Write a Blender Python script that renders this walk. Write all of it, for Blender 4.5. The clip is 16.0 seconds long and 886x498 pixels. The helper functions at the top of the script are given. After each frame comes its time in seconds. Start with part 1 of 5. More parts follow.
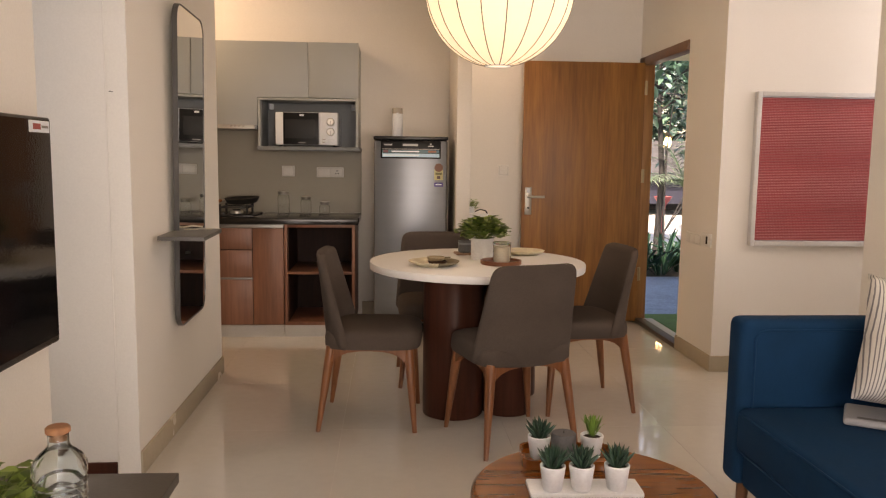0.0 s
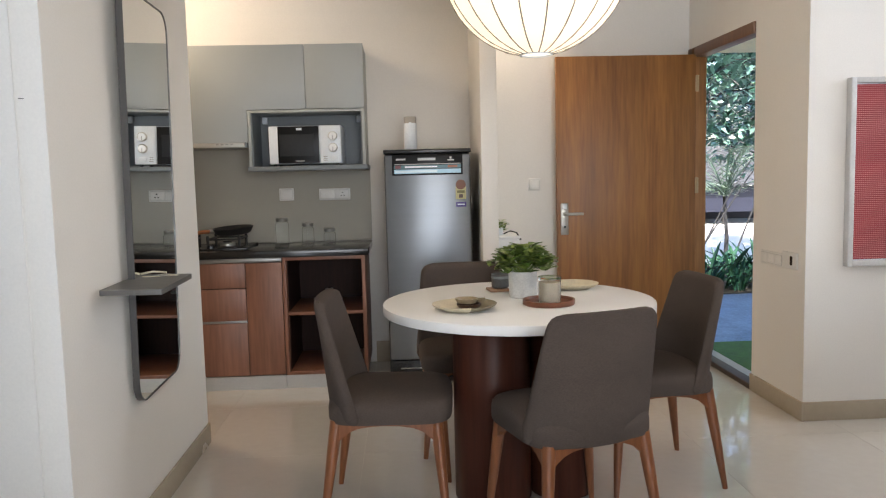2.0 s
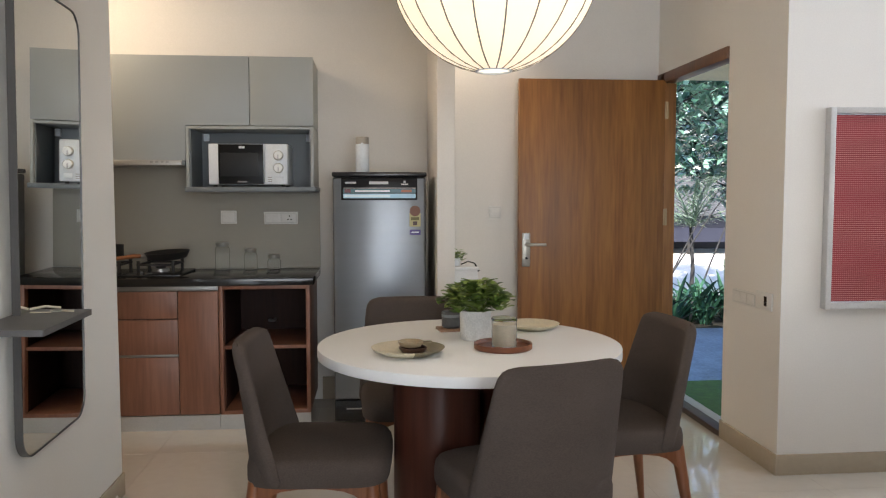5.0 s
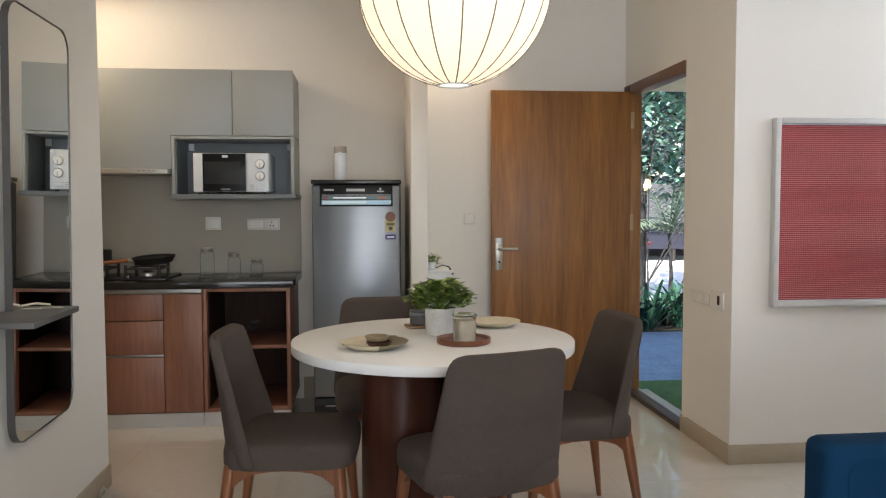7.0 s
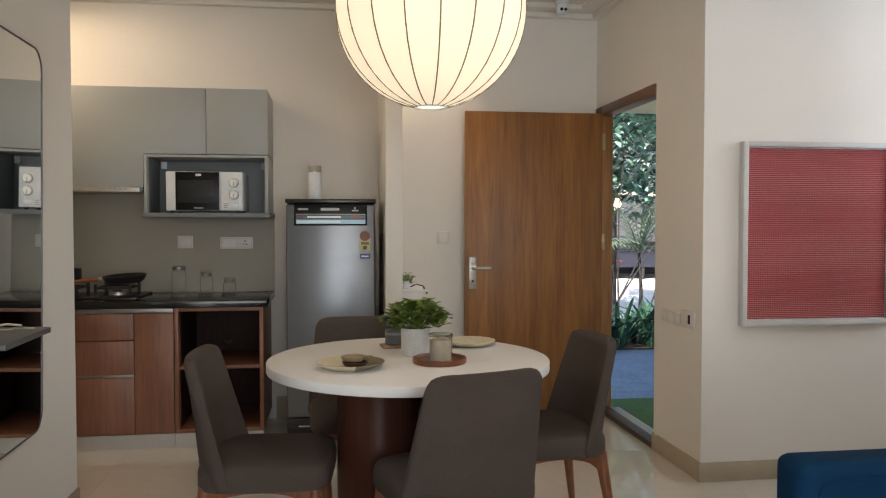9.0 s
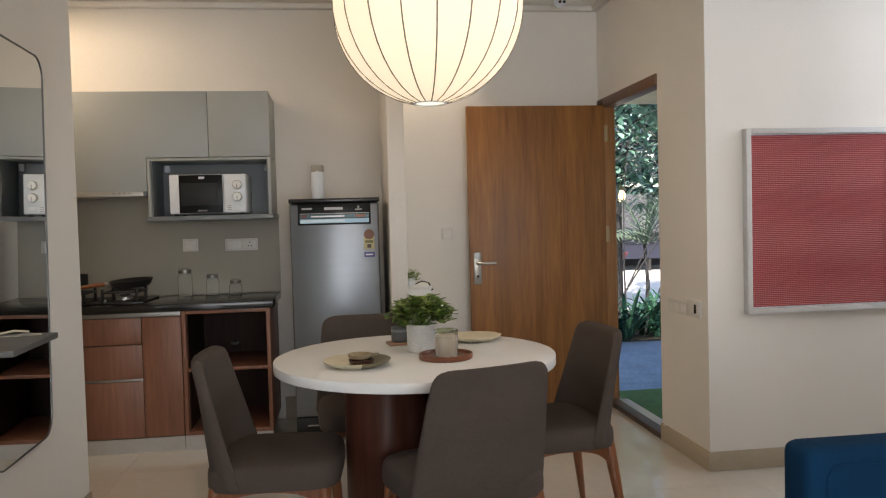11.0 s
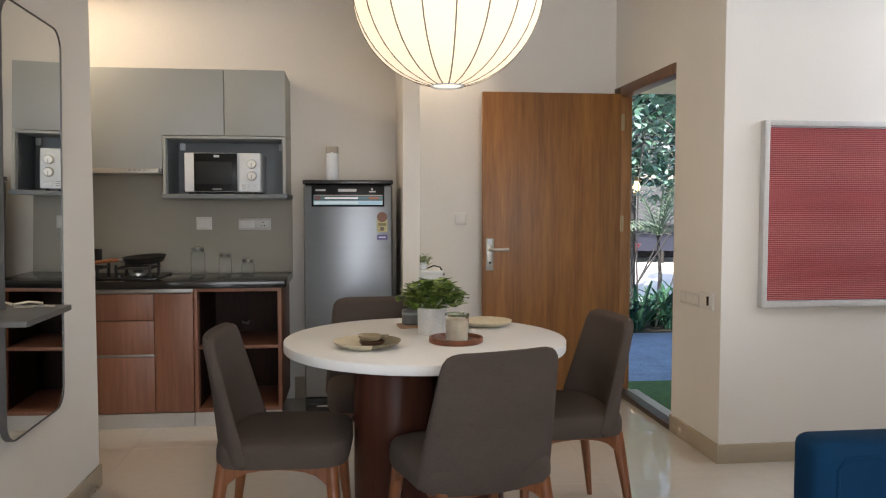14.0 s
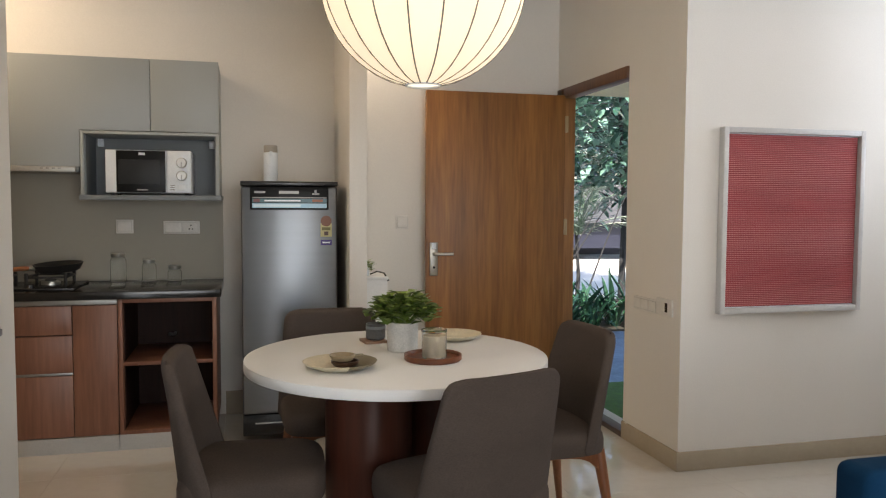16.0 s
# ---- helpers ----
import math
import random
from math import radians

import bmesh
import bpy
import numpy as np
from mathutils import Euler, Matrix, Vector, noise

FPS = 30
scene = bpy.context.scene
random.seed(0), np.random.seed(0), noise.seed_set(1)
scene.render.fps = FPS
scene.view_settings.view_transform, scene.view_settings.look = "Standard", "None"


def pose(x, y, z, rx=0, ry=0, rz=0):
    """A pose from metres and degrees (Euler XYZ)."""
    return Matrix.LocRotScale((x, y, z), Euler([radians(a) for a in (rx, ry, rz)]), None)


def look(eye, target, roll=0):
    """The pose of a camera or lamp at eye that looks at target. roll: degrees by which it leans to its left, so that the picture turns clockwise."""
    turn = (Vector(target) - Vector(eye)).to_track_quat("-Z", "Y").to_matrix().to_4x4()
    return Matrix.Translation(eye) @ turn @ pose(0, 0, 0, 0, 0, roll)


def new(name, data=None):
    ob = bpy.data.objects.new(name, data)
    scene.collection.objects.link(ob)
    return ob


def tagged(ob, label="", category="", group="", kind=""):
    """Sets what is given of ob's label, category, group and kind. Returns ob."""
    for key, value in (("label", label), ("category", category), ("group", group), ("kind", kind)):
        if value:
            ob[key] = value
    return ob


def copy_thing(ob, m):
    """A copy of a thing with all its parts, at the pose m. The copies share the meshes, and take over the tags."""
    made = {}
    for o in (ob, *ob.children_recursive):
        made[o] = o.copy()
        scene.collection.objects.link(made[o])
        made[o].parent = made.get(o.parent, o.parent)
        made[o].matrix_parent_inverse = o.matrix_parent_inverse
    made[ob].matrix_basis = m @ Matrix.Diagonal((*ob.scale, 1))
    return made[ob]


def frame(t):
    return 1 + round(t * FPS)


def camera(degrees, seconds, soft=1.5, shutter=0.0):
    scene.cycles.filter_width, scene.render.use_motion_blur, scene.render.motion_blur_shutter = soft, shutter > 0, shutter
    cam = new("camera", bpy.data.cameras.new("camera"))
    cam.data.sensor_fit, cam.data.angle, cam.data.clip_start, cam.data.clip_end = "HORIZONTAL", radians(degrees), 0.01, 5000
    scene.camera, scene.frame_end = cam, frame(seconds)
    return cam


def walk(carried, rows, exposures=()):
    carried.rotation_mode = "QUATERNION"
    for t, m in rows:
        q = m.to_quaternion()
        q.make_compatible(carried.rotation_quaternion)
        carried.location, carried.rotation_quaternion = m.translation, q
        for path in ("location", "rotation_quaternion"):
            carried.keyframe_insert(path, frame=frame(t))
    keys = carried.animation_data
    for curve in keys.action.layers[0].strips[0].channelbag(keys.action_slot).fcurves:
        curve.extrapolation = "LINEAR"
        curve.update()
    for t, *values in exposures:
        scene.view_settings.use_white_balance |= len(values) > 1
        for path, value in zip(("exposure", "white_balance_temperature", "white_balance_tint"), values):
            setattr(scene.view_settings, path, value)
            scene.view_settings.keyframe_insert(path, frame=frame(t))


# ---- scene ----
cam = camera(59.4, 16.0, 1.2)
PATH = [
    (0, (1.034, -4.751, 1.324), (1.168, -2.769, 1.093), 0.7),
    (0.5, (0.986, -4.58, 1.329), (1.185, -2.606, 1.077), -0.7),
    (1, (1.025, -4.243, 1.332), (1.017, -2.248, 1.197), -5.1),
    (1.5, (1.033, -4.077, 1.328), (0.992, -2.081, 1.194), -2.2),
    (2, (1.022, -3.893, 1.325), (1.12, -1.904, 1.133), -1.4),
    (2.5, (1.031, -3.74, 1.329), (1.322, -1.774, 1.102), -0.5),
    (3, (1.124, -3.54, 1.33), (1.254, -1.549, 1.198), 0.2),
    (3.5, (1.176, -3.449, 1.336), (1.319, -1.458, 1.2), -0.7),
    (3.7, (1.175, -3.425, 1.341), (1.328, -1.435, 1.208), -1.6),
    (5.8, (1.108, -3.701, 1.332), (1.275, -1.713, 1.192), 1.6),
    (6, (1.149, -3.737, 1.327), (1.276, -1.748, 1.164), 1.2),
    (6.5, (1.196, -3.773, 1.327), (1.34, -1.783, 1.191), 0.1),
    (7, (1.22, -3.782, 1.323), (1.422, -1.795, 1.212), -0.2),
    (7.5, (1.203, -3.783, 1.334), (1.426, -1.796, 1.262), -0.1),
    (8, (1.197, -3.804, 1.334), (1.415, -1.817, 1.293), 0.0),
    (8.5, (1.199, -3.805, 1.332), (1.463, -1.823, 1.272), -0.1),
    (9, (1.196, -3.799, 1.335), (1.473, -1.82, 1.269), -0.0),
    (9.2, (1.193, -3.804, 1.336), (1.45, -1.822, 1.277), -0.5),
    (11.5, (1.21, -3.804, 1.326), (1.473, -1.824, 1.238), -1.6),
    (12, (1.197, -3.791, 1.316), (1.466, -1.815, 1.17), -0.6),
    (12.5, (1.196, -3.805, 1.32), (1.432, -1.822, 1.223), -1.0),
    (13, (1.216, -3.81, 1.32), (1.455, -1.827, 1.214), -1.9),
    (13.5, (1.209, -3.8, 1.327), (1.446, -1.816, 1.229), -1.8),
    (14, (1.204, -3.796, 1.317), (1.434, -1.812, 1.21), -0.0),
    (14.5, (1.179, -3.761, 1.321), (1.331, -1.772, 1.173), 0.1),
    (15, (1.109, -3.667, 1.332), (1.335, -1.688, 1.15), 0.2),
    (15.5, (0.991, -3.58, 1.363), (1.297, -1.608, 1.232), -0.2),
    (16, (0.938, -3.537, 1.364), (1.428, -1.601, 1.246), 0.3),
]
EXPOSURES = ((0, 1.57, 9700, 28), (0.5, 1.80, 7500, 17), (1, 2.04, 7100, 16), (1.5, 1.62, 7000, 16), (2, 1.88, 6900, 15), (2.5, 1.90, 6800, 15), (3, 2.06, 6500, 13), (3.5, 1.88, 6500, 12), (6, 1.61, 7100, 16), (7, 1.64, 7000, 14), (8, 1.36, 7400, 15), (9, 1.35, 7400, 15), (11.5, 1.43, 7200, 16), (12, 1.68, 7100, 15), (12.5, 1.62, 7100, 15), (13.5, 1.54, 7200, 16), (14.5, 1.73, 6900, 15), (15, 1.78, 6700, 13), (15.5, 1.61, 7000, 15), (16, 1.48, 7300, 15))
walk(cam, [(t, look(eye, target, roll)) for t, eye, target, roll in PATH], EXPOSURES)

# ---- world and lights ----
world = bpy.data.worlds.new("world")
scene.world = world
world.use_nodes = True
sky = world.node_tree.nodes.new("ShaderNodeTexSky")
sky.sky_type, sky.sun_disc = "NISHITA", False
sky.sun_elevation, sky.sun_rotation = radians(44.7), radians(201.8)
back = world.node_tree.nodes["Background"]
back.inputs["Strength"].default_value = 0.15
world.node_tree.links.new(sky.outputs[0], back.inputs["Color"])


def lamp(name, kind, m, energy, color, **settings):
    data = bpy.data.lights.new(name, kind)
    data.energy, data.color = energy, color  # watts, or watts per square metre for the sun
    for key, value in settings.items():
        if key == "size":
            data.shape, data.size, data.size_y = "RECTANGLE", value[0], value[1]
        elif key == "angle":
            data.angle = radians(value)
        elif key == "radius":
            data.shadow_soft_size = value
        elif key == "cone":
            data.spot_size, data.spot_blend = radians(value[0]), value[1]
    ob = new(name, data)
    ob.matrix_world = m
    return tagged(ob, kind="structure")


WARM = (1.0, 0.80, 0.56)
lamp("sun", "SUN", look((0, 0, 0), (0.3, 0.75, -0.8)), 5.0, (1, 0.95, 0.86), angle=0.5)
lamp("window_daylight", "AREA", look((2.1, -7.22, 1.35), (2.1, 0, 1.3)), 43.05, (0.74, 0.86, 1.0), size=(2.6, 2.2))
# added cool fill panel before the alcove's closed end wall; no window there
lamp("alcove_fill", "AREA", look((4.97, -0.72, 2.15), (0, -0.72, 2.15)), 7.69, (0.68, 0.82, 1.0), size=(1.1, 1.5))
lamp("passage_daylight", "AREA", look((-1.47, -2.1, 1.5), (0, -1.9, 1.4)), 3.69, (0.50, 0.72, 1.0), size=(0.9, 2.0))
lamp("kitchen_spot", "SPOT", look((-0.85, 0.72, 2.78), (-0.60, 0.95, 0)), 15.99, (1.0, 0.84, 0.63), radius=0.12, cone=(172, 0.3))
lamp("niche_spot", "SPOT", look((1.80, 1.475, 2.80), (1.80, 1.475, 0.01)), 13, (1, 0.90, 0.74), radius=0.03, cone=(80, 0.6))
for sx, sy, power in ((0.95, -2.0, 2.03), (2.35, -1.9, 3.26), (1.3, 0.40, 2.3), (3.75, -0.75, 1.23), (1.0, -4.6, 1.6), (2.4, -4.6, 3.26)):
    lamp("ceiling_spot", "SPOT", look((sx, sy, 2.74), (sx, sy + 0.001, 0)), power, WARM, radius=0.05, cone=(140, 0.7))

# ---- materials ----


def mat(name, color, rough=0.5, metal=0.0, vary=0.08, scale=3.0, grain=60.0, bump=0.15, rough_vary=0.08, stretch=(1, 1, 1), coat=0.0, second=None, sheen=0.0):
    """A painted, woven or polished surface: colour that drifts at two scales, fine relief, uneven gloss."""
    m = bpy.data.materials.new(name)
    m.use_nodes = True
    nt = m.node_tree
    bsdf = nt.nodes["Principled BSDF"]
    co = nt.nodes.new("ShaderNodeTexCoord")
    mp = nt.nodes.new("ShaderNodeMapping")
    mp.inputs["Scale"].default_value = stretch
    nt.links.new(co.outputs["Object"], mp.inputs["Vector"])
    big, fine = nt.nodes.new("ShaderNodeTexNoise"), nt.nodes.new("ShaderNodeTexNoise")
    big.inputs["Scale"].default_value, big.inputs["Detail"].default_value = scale, 4
    fine.inputs["Scale"].default_value, fine.inputs["Detail"].default_value = grain, 3
    for n in (big, fine):
        nt.links.new(mp.outputs[0], n.inputs["Vector"])
    both = nt.nodes.new("ShaderNodeMath")
    both.operation = "ADD"
    nt.links.new(big.outputs["Fac"], both.inputs[0])
    nt.links.new(fine.outputs["Fac"], both.inputs[1])
    ramp = nt.nodes.new("ShaderNodeMapRange")
    ramp.inputs["From Min"].default_value, ramp.inputs["From Max"].default_value = 0.7, 1.3
    nt.links.new(both.outputs[0], ramp.inputs["Value"])
    mix = nt.nodes.new("ShaderNodeMix")
    mix.data_type = "RGBA"
    dark = second or [c * (1 - vary * 2) for c in color]
    light = color if second else [min(1, c * (1 + vary * 0.6)) for c in color]
    mix.inputs[6].default_value, mix.inputs[7].default_value = (*dark, 1), (*light, 1)
    nt.links.new(ramp.outputs[0], mix.inputs[0])
    nt.links.new(mix.outputs[2], bsdf.inputs["Base Color"])
    rr = nt.nodes.new("ShaderNodeMapRange")
    rr.inputs["To Min"].default_value, rr.inputs["To Max"].default_value = max(0.02, rough - rough_vary), min(1, rough + rough_vary)
    nt.links.new(big.outputs["Fac"], rr.inputs["Value"])
    nt.links.new(rr.outputs[0], bsdf.inputs["Roughness"])
    bsdf.inputs["Metallic"].default_value = metal
    bsdf.inputs["Coat Weight"].default_value = coat
    bsdf.inputs["Sheen Weight"].default_value = sheen
    if bump:
        bp = nt.nodes.new("ShaderNodeBump")
        bp.inputs["Strength"].default_value, bp.inputs["Distance"].default_value = bump, 0.002
        nt.links.new(fine.outputs["Fac"], bp.inputs["Height"])
        nt.links.new(bp.outputs[0], bsdf.inputs["Normal"])
    return m


def wood(name, light, dark, rough=0.4, along="z", fine=90.0, coat=0.0):
    """Wood with long streaks along one axis."""
    st = {"x": (0.12, 1, 1), "y": (1, 0.12, 1), "z": (1, 1, 0.07)}[along]
    return mat(name, light, rough, vary=0.1, scale=14.0, grain=fine, bump=0.12, stretch=st, second=dark, coat=coat)


def glass(name, tint=(1, 1, 1), rough=0.0, ior=1.45):
    m = bpy.data.materials.new(name)
    m.use_nodes = True
    b = m.node_tree.nodes["Principled BSDF"]
    b.inputs["Base Color"].default_value = (*tint, 1)
    b.inputs["Transmission Weight"].default_value, b.inputs["Roughness"].default_value, b.inputs["IOR"].default_value = 1, rough, ior
    return m


def plain(name, color, rough=0.5, metal=0.0):
    return mat(name, color, rough, metal, vary=0.05, scale=8, grain=120, bump=0.05, rough_vary=0.05)


def glow(name, color, strength):
    m = bpy.data.materials.new(name)
    m.use_nodes = True
    b = m.node_tree.nodes["Principled BSDF"]
    b.inputs["Base Color"].default_value = (*color, 1)
    b.inputs["Emission Color"].default_value, b.inputs["Emission Strength"].default_value = (*color, 1), strength
    return m


def brushed(name, color, rough=0.3, metal=0.9, **more):
    """Sheet steel brushed across: reflections draw out up and down."""
    m = mat(name, color, rough, metal, **more)
    nt = m.node_tree
    b = nt.nodes["Principled BSDF"]
    tangent = nt.nodes.new("ShaderNodeTangent")
    tangent.direction_type, tangent.axis = "RADIAL", "Z"
    nt.links.new(tangent.outputs[0], b.inputs["Tangent"])
    b.inputs["Anisotropic"].default_value, b.inputs["Anisotropic Rotation"].default_value = 0.85, 0.25
    return m


def veneer(name, light, dark, rough):
    """Door veneer: fine streaks over broad upright boards of slightly differing tone."""
    m = wood(name, light, dark, rough, "z", 60)
    nt = m.node_tree
    b = nt.nodes["Principled BSDF"]
    co, mp = nt.nodes.new("ShaderNodeTexCoord"), nt.nodes.new("ShaderNodeMapping")
    mp.inputs["Scale"].default_value = (1, 1, 0.03)
    boards = nt.nodes.new("ShaderNodeTexNoise")
    boards.inputs["Scale"].default_value, boards.inputs["Detail"].default_value, boards.inputs["Roughness"].default_value = 11, 2.5, 0.6
    tone, hsv = nt.nodes.new("ShaderNodeMapRange"), nt.nodes.new("ShaderNodeHueSaturation")
    tone.inputs["From Min"].default_value, tone.inputs["From Max"].default_value = 0.32, 0.68
    tone.inputs["To Min"].default_value, tone.inputs["To Max"].default_value = 0.76, 1.14
    old = b.inputs["Base Color"].links[0].from_socket
    nt.links.new(co.outputs["Object"], mp.inputs["Vector"])
    nt.links.new(mp.outputs[0], boards.inputs["Vector"])
    nt.links.new(boards.outputs["Fac"], tone.inputs["Value"])
    nt.links.new(tone.outputs[0], hsv.inputs["Value"])
    nt.links.new(old, hsv.inputs["Color"])
    nt.links.new(hsv.outputs[0], b.inputs["Base Color"])
    return m


PAINT = mat("wall_paint", (0.80, 0.765, 0.715), 0.6, vary=0.025, scale=1.2, grain=140, bump=0.08)
CEILING = mat("ceiling_paint", (0.80, 0.77, 0.72), 0.8, vary=0.02, scale=1.0, grain=120, bump=0.06)
WHITE_TRIM = mat("white_trim", (0.80, 0.80, 0.79), 0.4, vary=0.03, scale=2, grain=80, bump=0.05)
SKIRT = mat("skirting_tile", (0.45, 0.38, 0.29), 0.25, vary=0.03, scale=3, grain=40, bump=0.03)
GREY_LAM = mat("grey_laminate", (0.36, 0.38, 0.37), 0.42, vary=0.03, scale=2, grain=150, bump=0.05)
SLATE_LAM = mat("slate_laminate", (0.17, 0.19, 0.205), 0.45, vary=0.05, scale=3, grain=120, bump=0.05)
CAB_WOOD = wood("cabinet_wood", (0.27, 0.115, 0.068), (0.18, 0.072, 0.042), 0.42, "z", 70)
# near-black cabinet wood: shade inside the units is put into this colour
CAB_SHADE = wood("cabinet_inside_shade", (0.034, 0.013, 0.009), (0.020, 0.008, 0.006), 0.5, "z", 70)
DOOR_WOOD = veneer("door_veneer", (0.36, 0.148, 0.038), (0.215, 0.081, 0.021), 0.46)
JAMB_WOOD = wood("jamb_wood", (0.42, 0.19, 0.065), (0.26, 0.11, 0.038), 0.4, "z", 60)
HANDLE = plain("satin_handle", (0.42, 0.40, 0.36), 0.4, 0.8)
HINGE = plain("dull_hinge", (0.40, 0.30, 0.18), 0.4, 0.5)
FRAME_WOOD = wood("frame_wood", (0.19, 0.08, 0.035), (0.11, 0.045, 0.02), 0.4, "z", 60)
LEG_WOOD = wood("leg_wood", (0.25, 0.088, 0.033), (0.155, 0.052, 0.020), 0.35, "z", 80)
DARK_WOOD = wood("pedestal_wood", (0.085, 0.027, 0.016), (0.050, 0.016, 0.010), 0.38, "z", 50)
TABLE_WOOD = wood("table_wood", (0.29, 0.090, 0.018), (0.14, 0.042, 0.009), 0.17, "x", 50, 0.5)
FABRIC = mat("chair_fabric", (0.088, 0.068, 0.058), 0.9, vary=0.13, scale=5, grain=260, bump=0.7, stretch=(0.6, 0.6, 1.3))
NAVY = mat("sofa_fabric", (0.0018, 0.035, 0.092), 0.85, vary=0.12, scale=5, grain=420, bump=0.5)
STONE_TOP = mat("white_tabletop", (0.86, 0.855, 0.84), 0.33, vary=0.012, scale=7, grain=200, bump=0.0)
GRANITE = mat("dark_granite", (0.016, 0.0145, 0.0135), 0.13, vary=0.05, scale=40, grain=420, bump=0.0, rough_vary=0.01)
STEEL = brushed("brushed_steel", (0.215, 0.229, 0.25), 0.34, 0.92, vary=0.04, scale=3, grain=160, bump=0.03, stretch=(0.2, 0.2, 8))
SPLASH_LEVEL = 0.15
CHROME = plain("satin_metal", (0.50, 0.49, 0.46), 0.34, 0.9)
ALU = plain("aluminium_profile", (0.27, 0.26, 0.245), 0.4, 0.6)
FRIDGE_SIDE = plain("fridge_side", (0.035, 0.036, 0.038), 0.4)
BLACK = plain("black_plastic", (0.012, 0.012, 0.013), 0.25)
BLACK_MATT = plain("black_iron", (0.015, 0.014, 0.013), 0.55)
GUNMETAL = plain("gunmetal_frame", (0.085, 0.083, 0.082), 0.4, 0.3)
PLASTIC = plain("white_plastic", (0.74, 0.79, 0.84), 0.35)
SWITCH_WHITE = plain("switch_plastic", (0.77, 0.75, 0.71), 0.35)
SWITCH_GREY = plain("switch_surround", (0.60, 0.585, 0.55), 0.4)
HOOD_METAL = plain("hood_satin", (0.42, 0.40, 0.36), 0.45, 0.7)
DIAL = plain("dial_silver", (0.58, 0.57, 0.54), 0.42, 0.5)
PLINTH = plain("grey_plinth", (0.50, 0.49, 0.47), 0.35, 0.2)
OVEN_BLACK = plain("oven_black", (0.010, 0.010, 0.011), 0.3)
OVEN_GLASS = plain("smoked_window", (0.028, 0.030, 0.032), 0.4)
SPLASH = mat("splash_glass", (0.37, 0.35, 0.30), 0.33, vary=0.01, scale=1, grain=30, bump=0.0)
SPLASH.node_tree.nodes["Principled BSDF"].inputs["Specular IOR Level"].default_value = SPLASH_LEVEL
MIRROR = bpy.data.materials.new("mirror_silver")
MIRROR.use_nodes = True
MIRROR.node_tree.nodes["Principled BSDF"].inputs["Base Color"].default_value = (0.86, 0.88, 0.87, 1)
MIRROR.node_tree.nodes["Principled BSDF"].inputs["Metallic"].default_value = 1
MIRROR.node_tree.nodes["Principled BSDF"].inputs["Roughness"].default_value = 0.01
SCREEN = plain("tv_screen", (0.006, 0.006, 0.007), 0.06)
GLASS = glass("clear_glass", ior=1.3)
JAR_GLASS = glass("thin_jar_glass", (0.97, 0.98, 0.97), ior=1.10)


def tile_material():
    m = mat("floor_tile", (0.60, 0.562, 0.503), 0.05, vary=0.018, scale=1.6, grain=22, bump=0.0, rough_vary=0.03, coat=0.8)
    nt = m.node_tree
    b = nt.nodes["Principled BSDF"]
    info = nt.nodes.new("ShaderNodeObjectInfo")
    hsv = nt.nodes.new("ShaderNodeHueSaturation")
    mr = nt.nodes.new("ShaderNodeMapRange")
    mr.inputs["To Min"].default_value, mr.inputs["To Max"].default_value = 0.985, 1.015
    nt.links.new(info.outputs["Random"], mr.inputs["Value"])
    nt.links.new(mr.outputs[0], hsv.inputs["Value"])
    old = b.inputs["Base Color"].links[0].from_socket
    nt.links.new(old, hsv.inputs["Color"])
    nt.links.new(hsv.outputs[0], b.inputs["Base Color"])
    wave = nt.nodes.new("ShaderNodeTexNoise")
    wave.inputs["Scale"].default_value, wave.inputs["Detail"].default_value = 14, 1
    geo = nt.nodes.new("ShaderNodeNewGeometry")
    nt.links.new(geo.outputs["Position"], wave.inputs["Vector"])
    bp = nt.nodes.new("ShaderNodeBump")
    bp.inputs["Strength"].default_value, bp.inputs["Distance"].default_value = 0.2, 0.004
    nt.links.new(wave.outputs["Fac"], bp.inputs["Height"])
    nt.links.new(bp.outputs[0], b.inputs["Normal"])
    return m


GRANITE.node_tree.nodes["Principled BSDF"].inputs["Specular IOR Level"].default_value = 0.35
for cloth in (FABRIC, NAVY, CAB_SHADE, DARK_WOOD, OVEN_BLACK, OVEN_GLASS):
    cloth.node_tree.nodes["Principled BSDF"].inputs["Specular IOR Level"].default_value = 0.15
TILE = tile_material()

# ---- mesh helpers ----


def box(x0, x1, y0, y1, z0, z1, bevel=0.0, seg=2, bm=None):
    bm = bm or bmesh.new()
    vs = [bm.verts.new((x, y, z)) for z in (z0, z1) for y in (y0, y1) for x in (x0, x1)]
    fs = [bm.faces.new([vs[i] for i in f]) for f in ((0, 2, 3, 1), (4, 5, 7, 6), (0, 1, 5, 4), (2, 6, 7, 3), (0, 4, 6, 2), (1, 3, 7, 5))]
    if bevel:
        es = {e for f in fs for e in f.edges}
        bmesh.ops.bevel(bm, geom=list(es), offset=bevel, segments=seg, profile=0.5, affect="EDGES")
    return bm


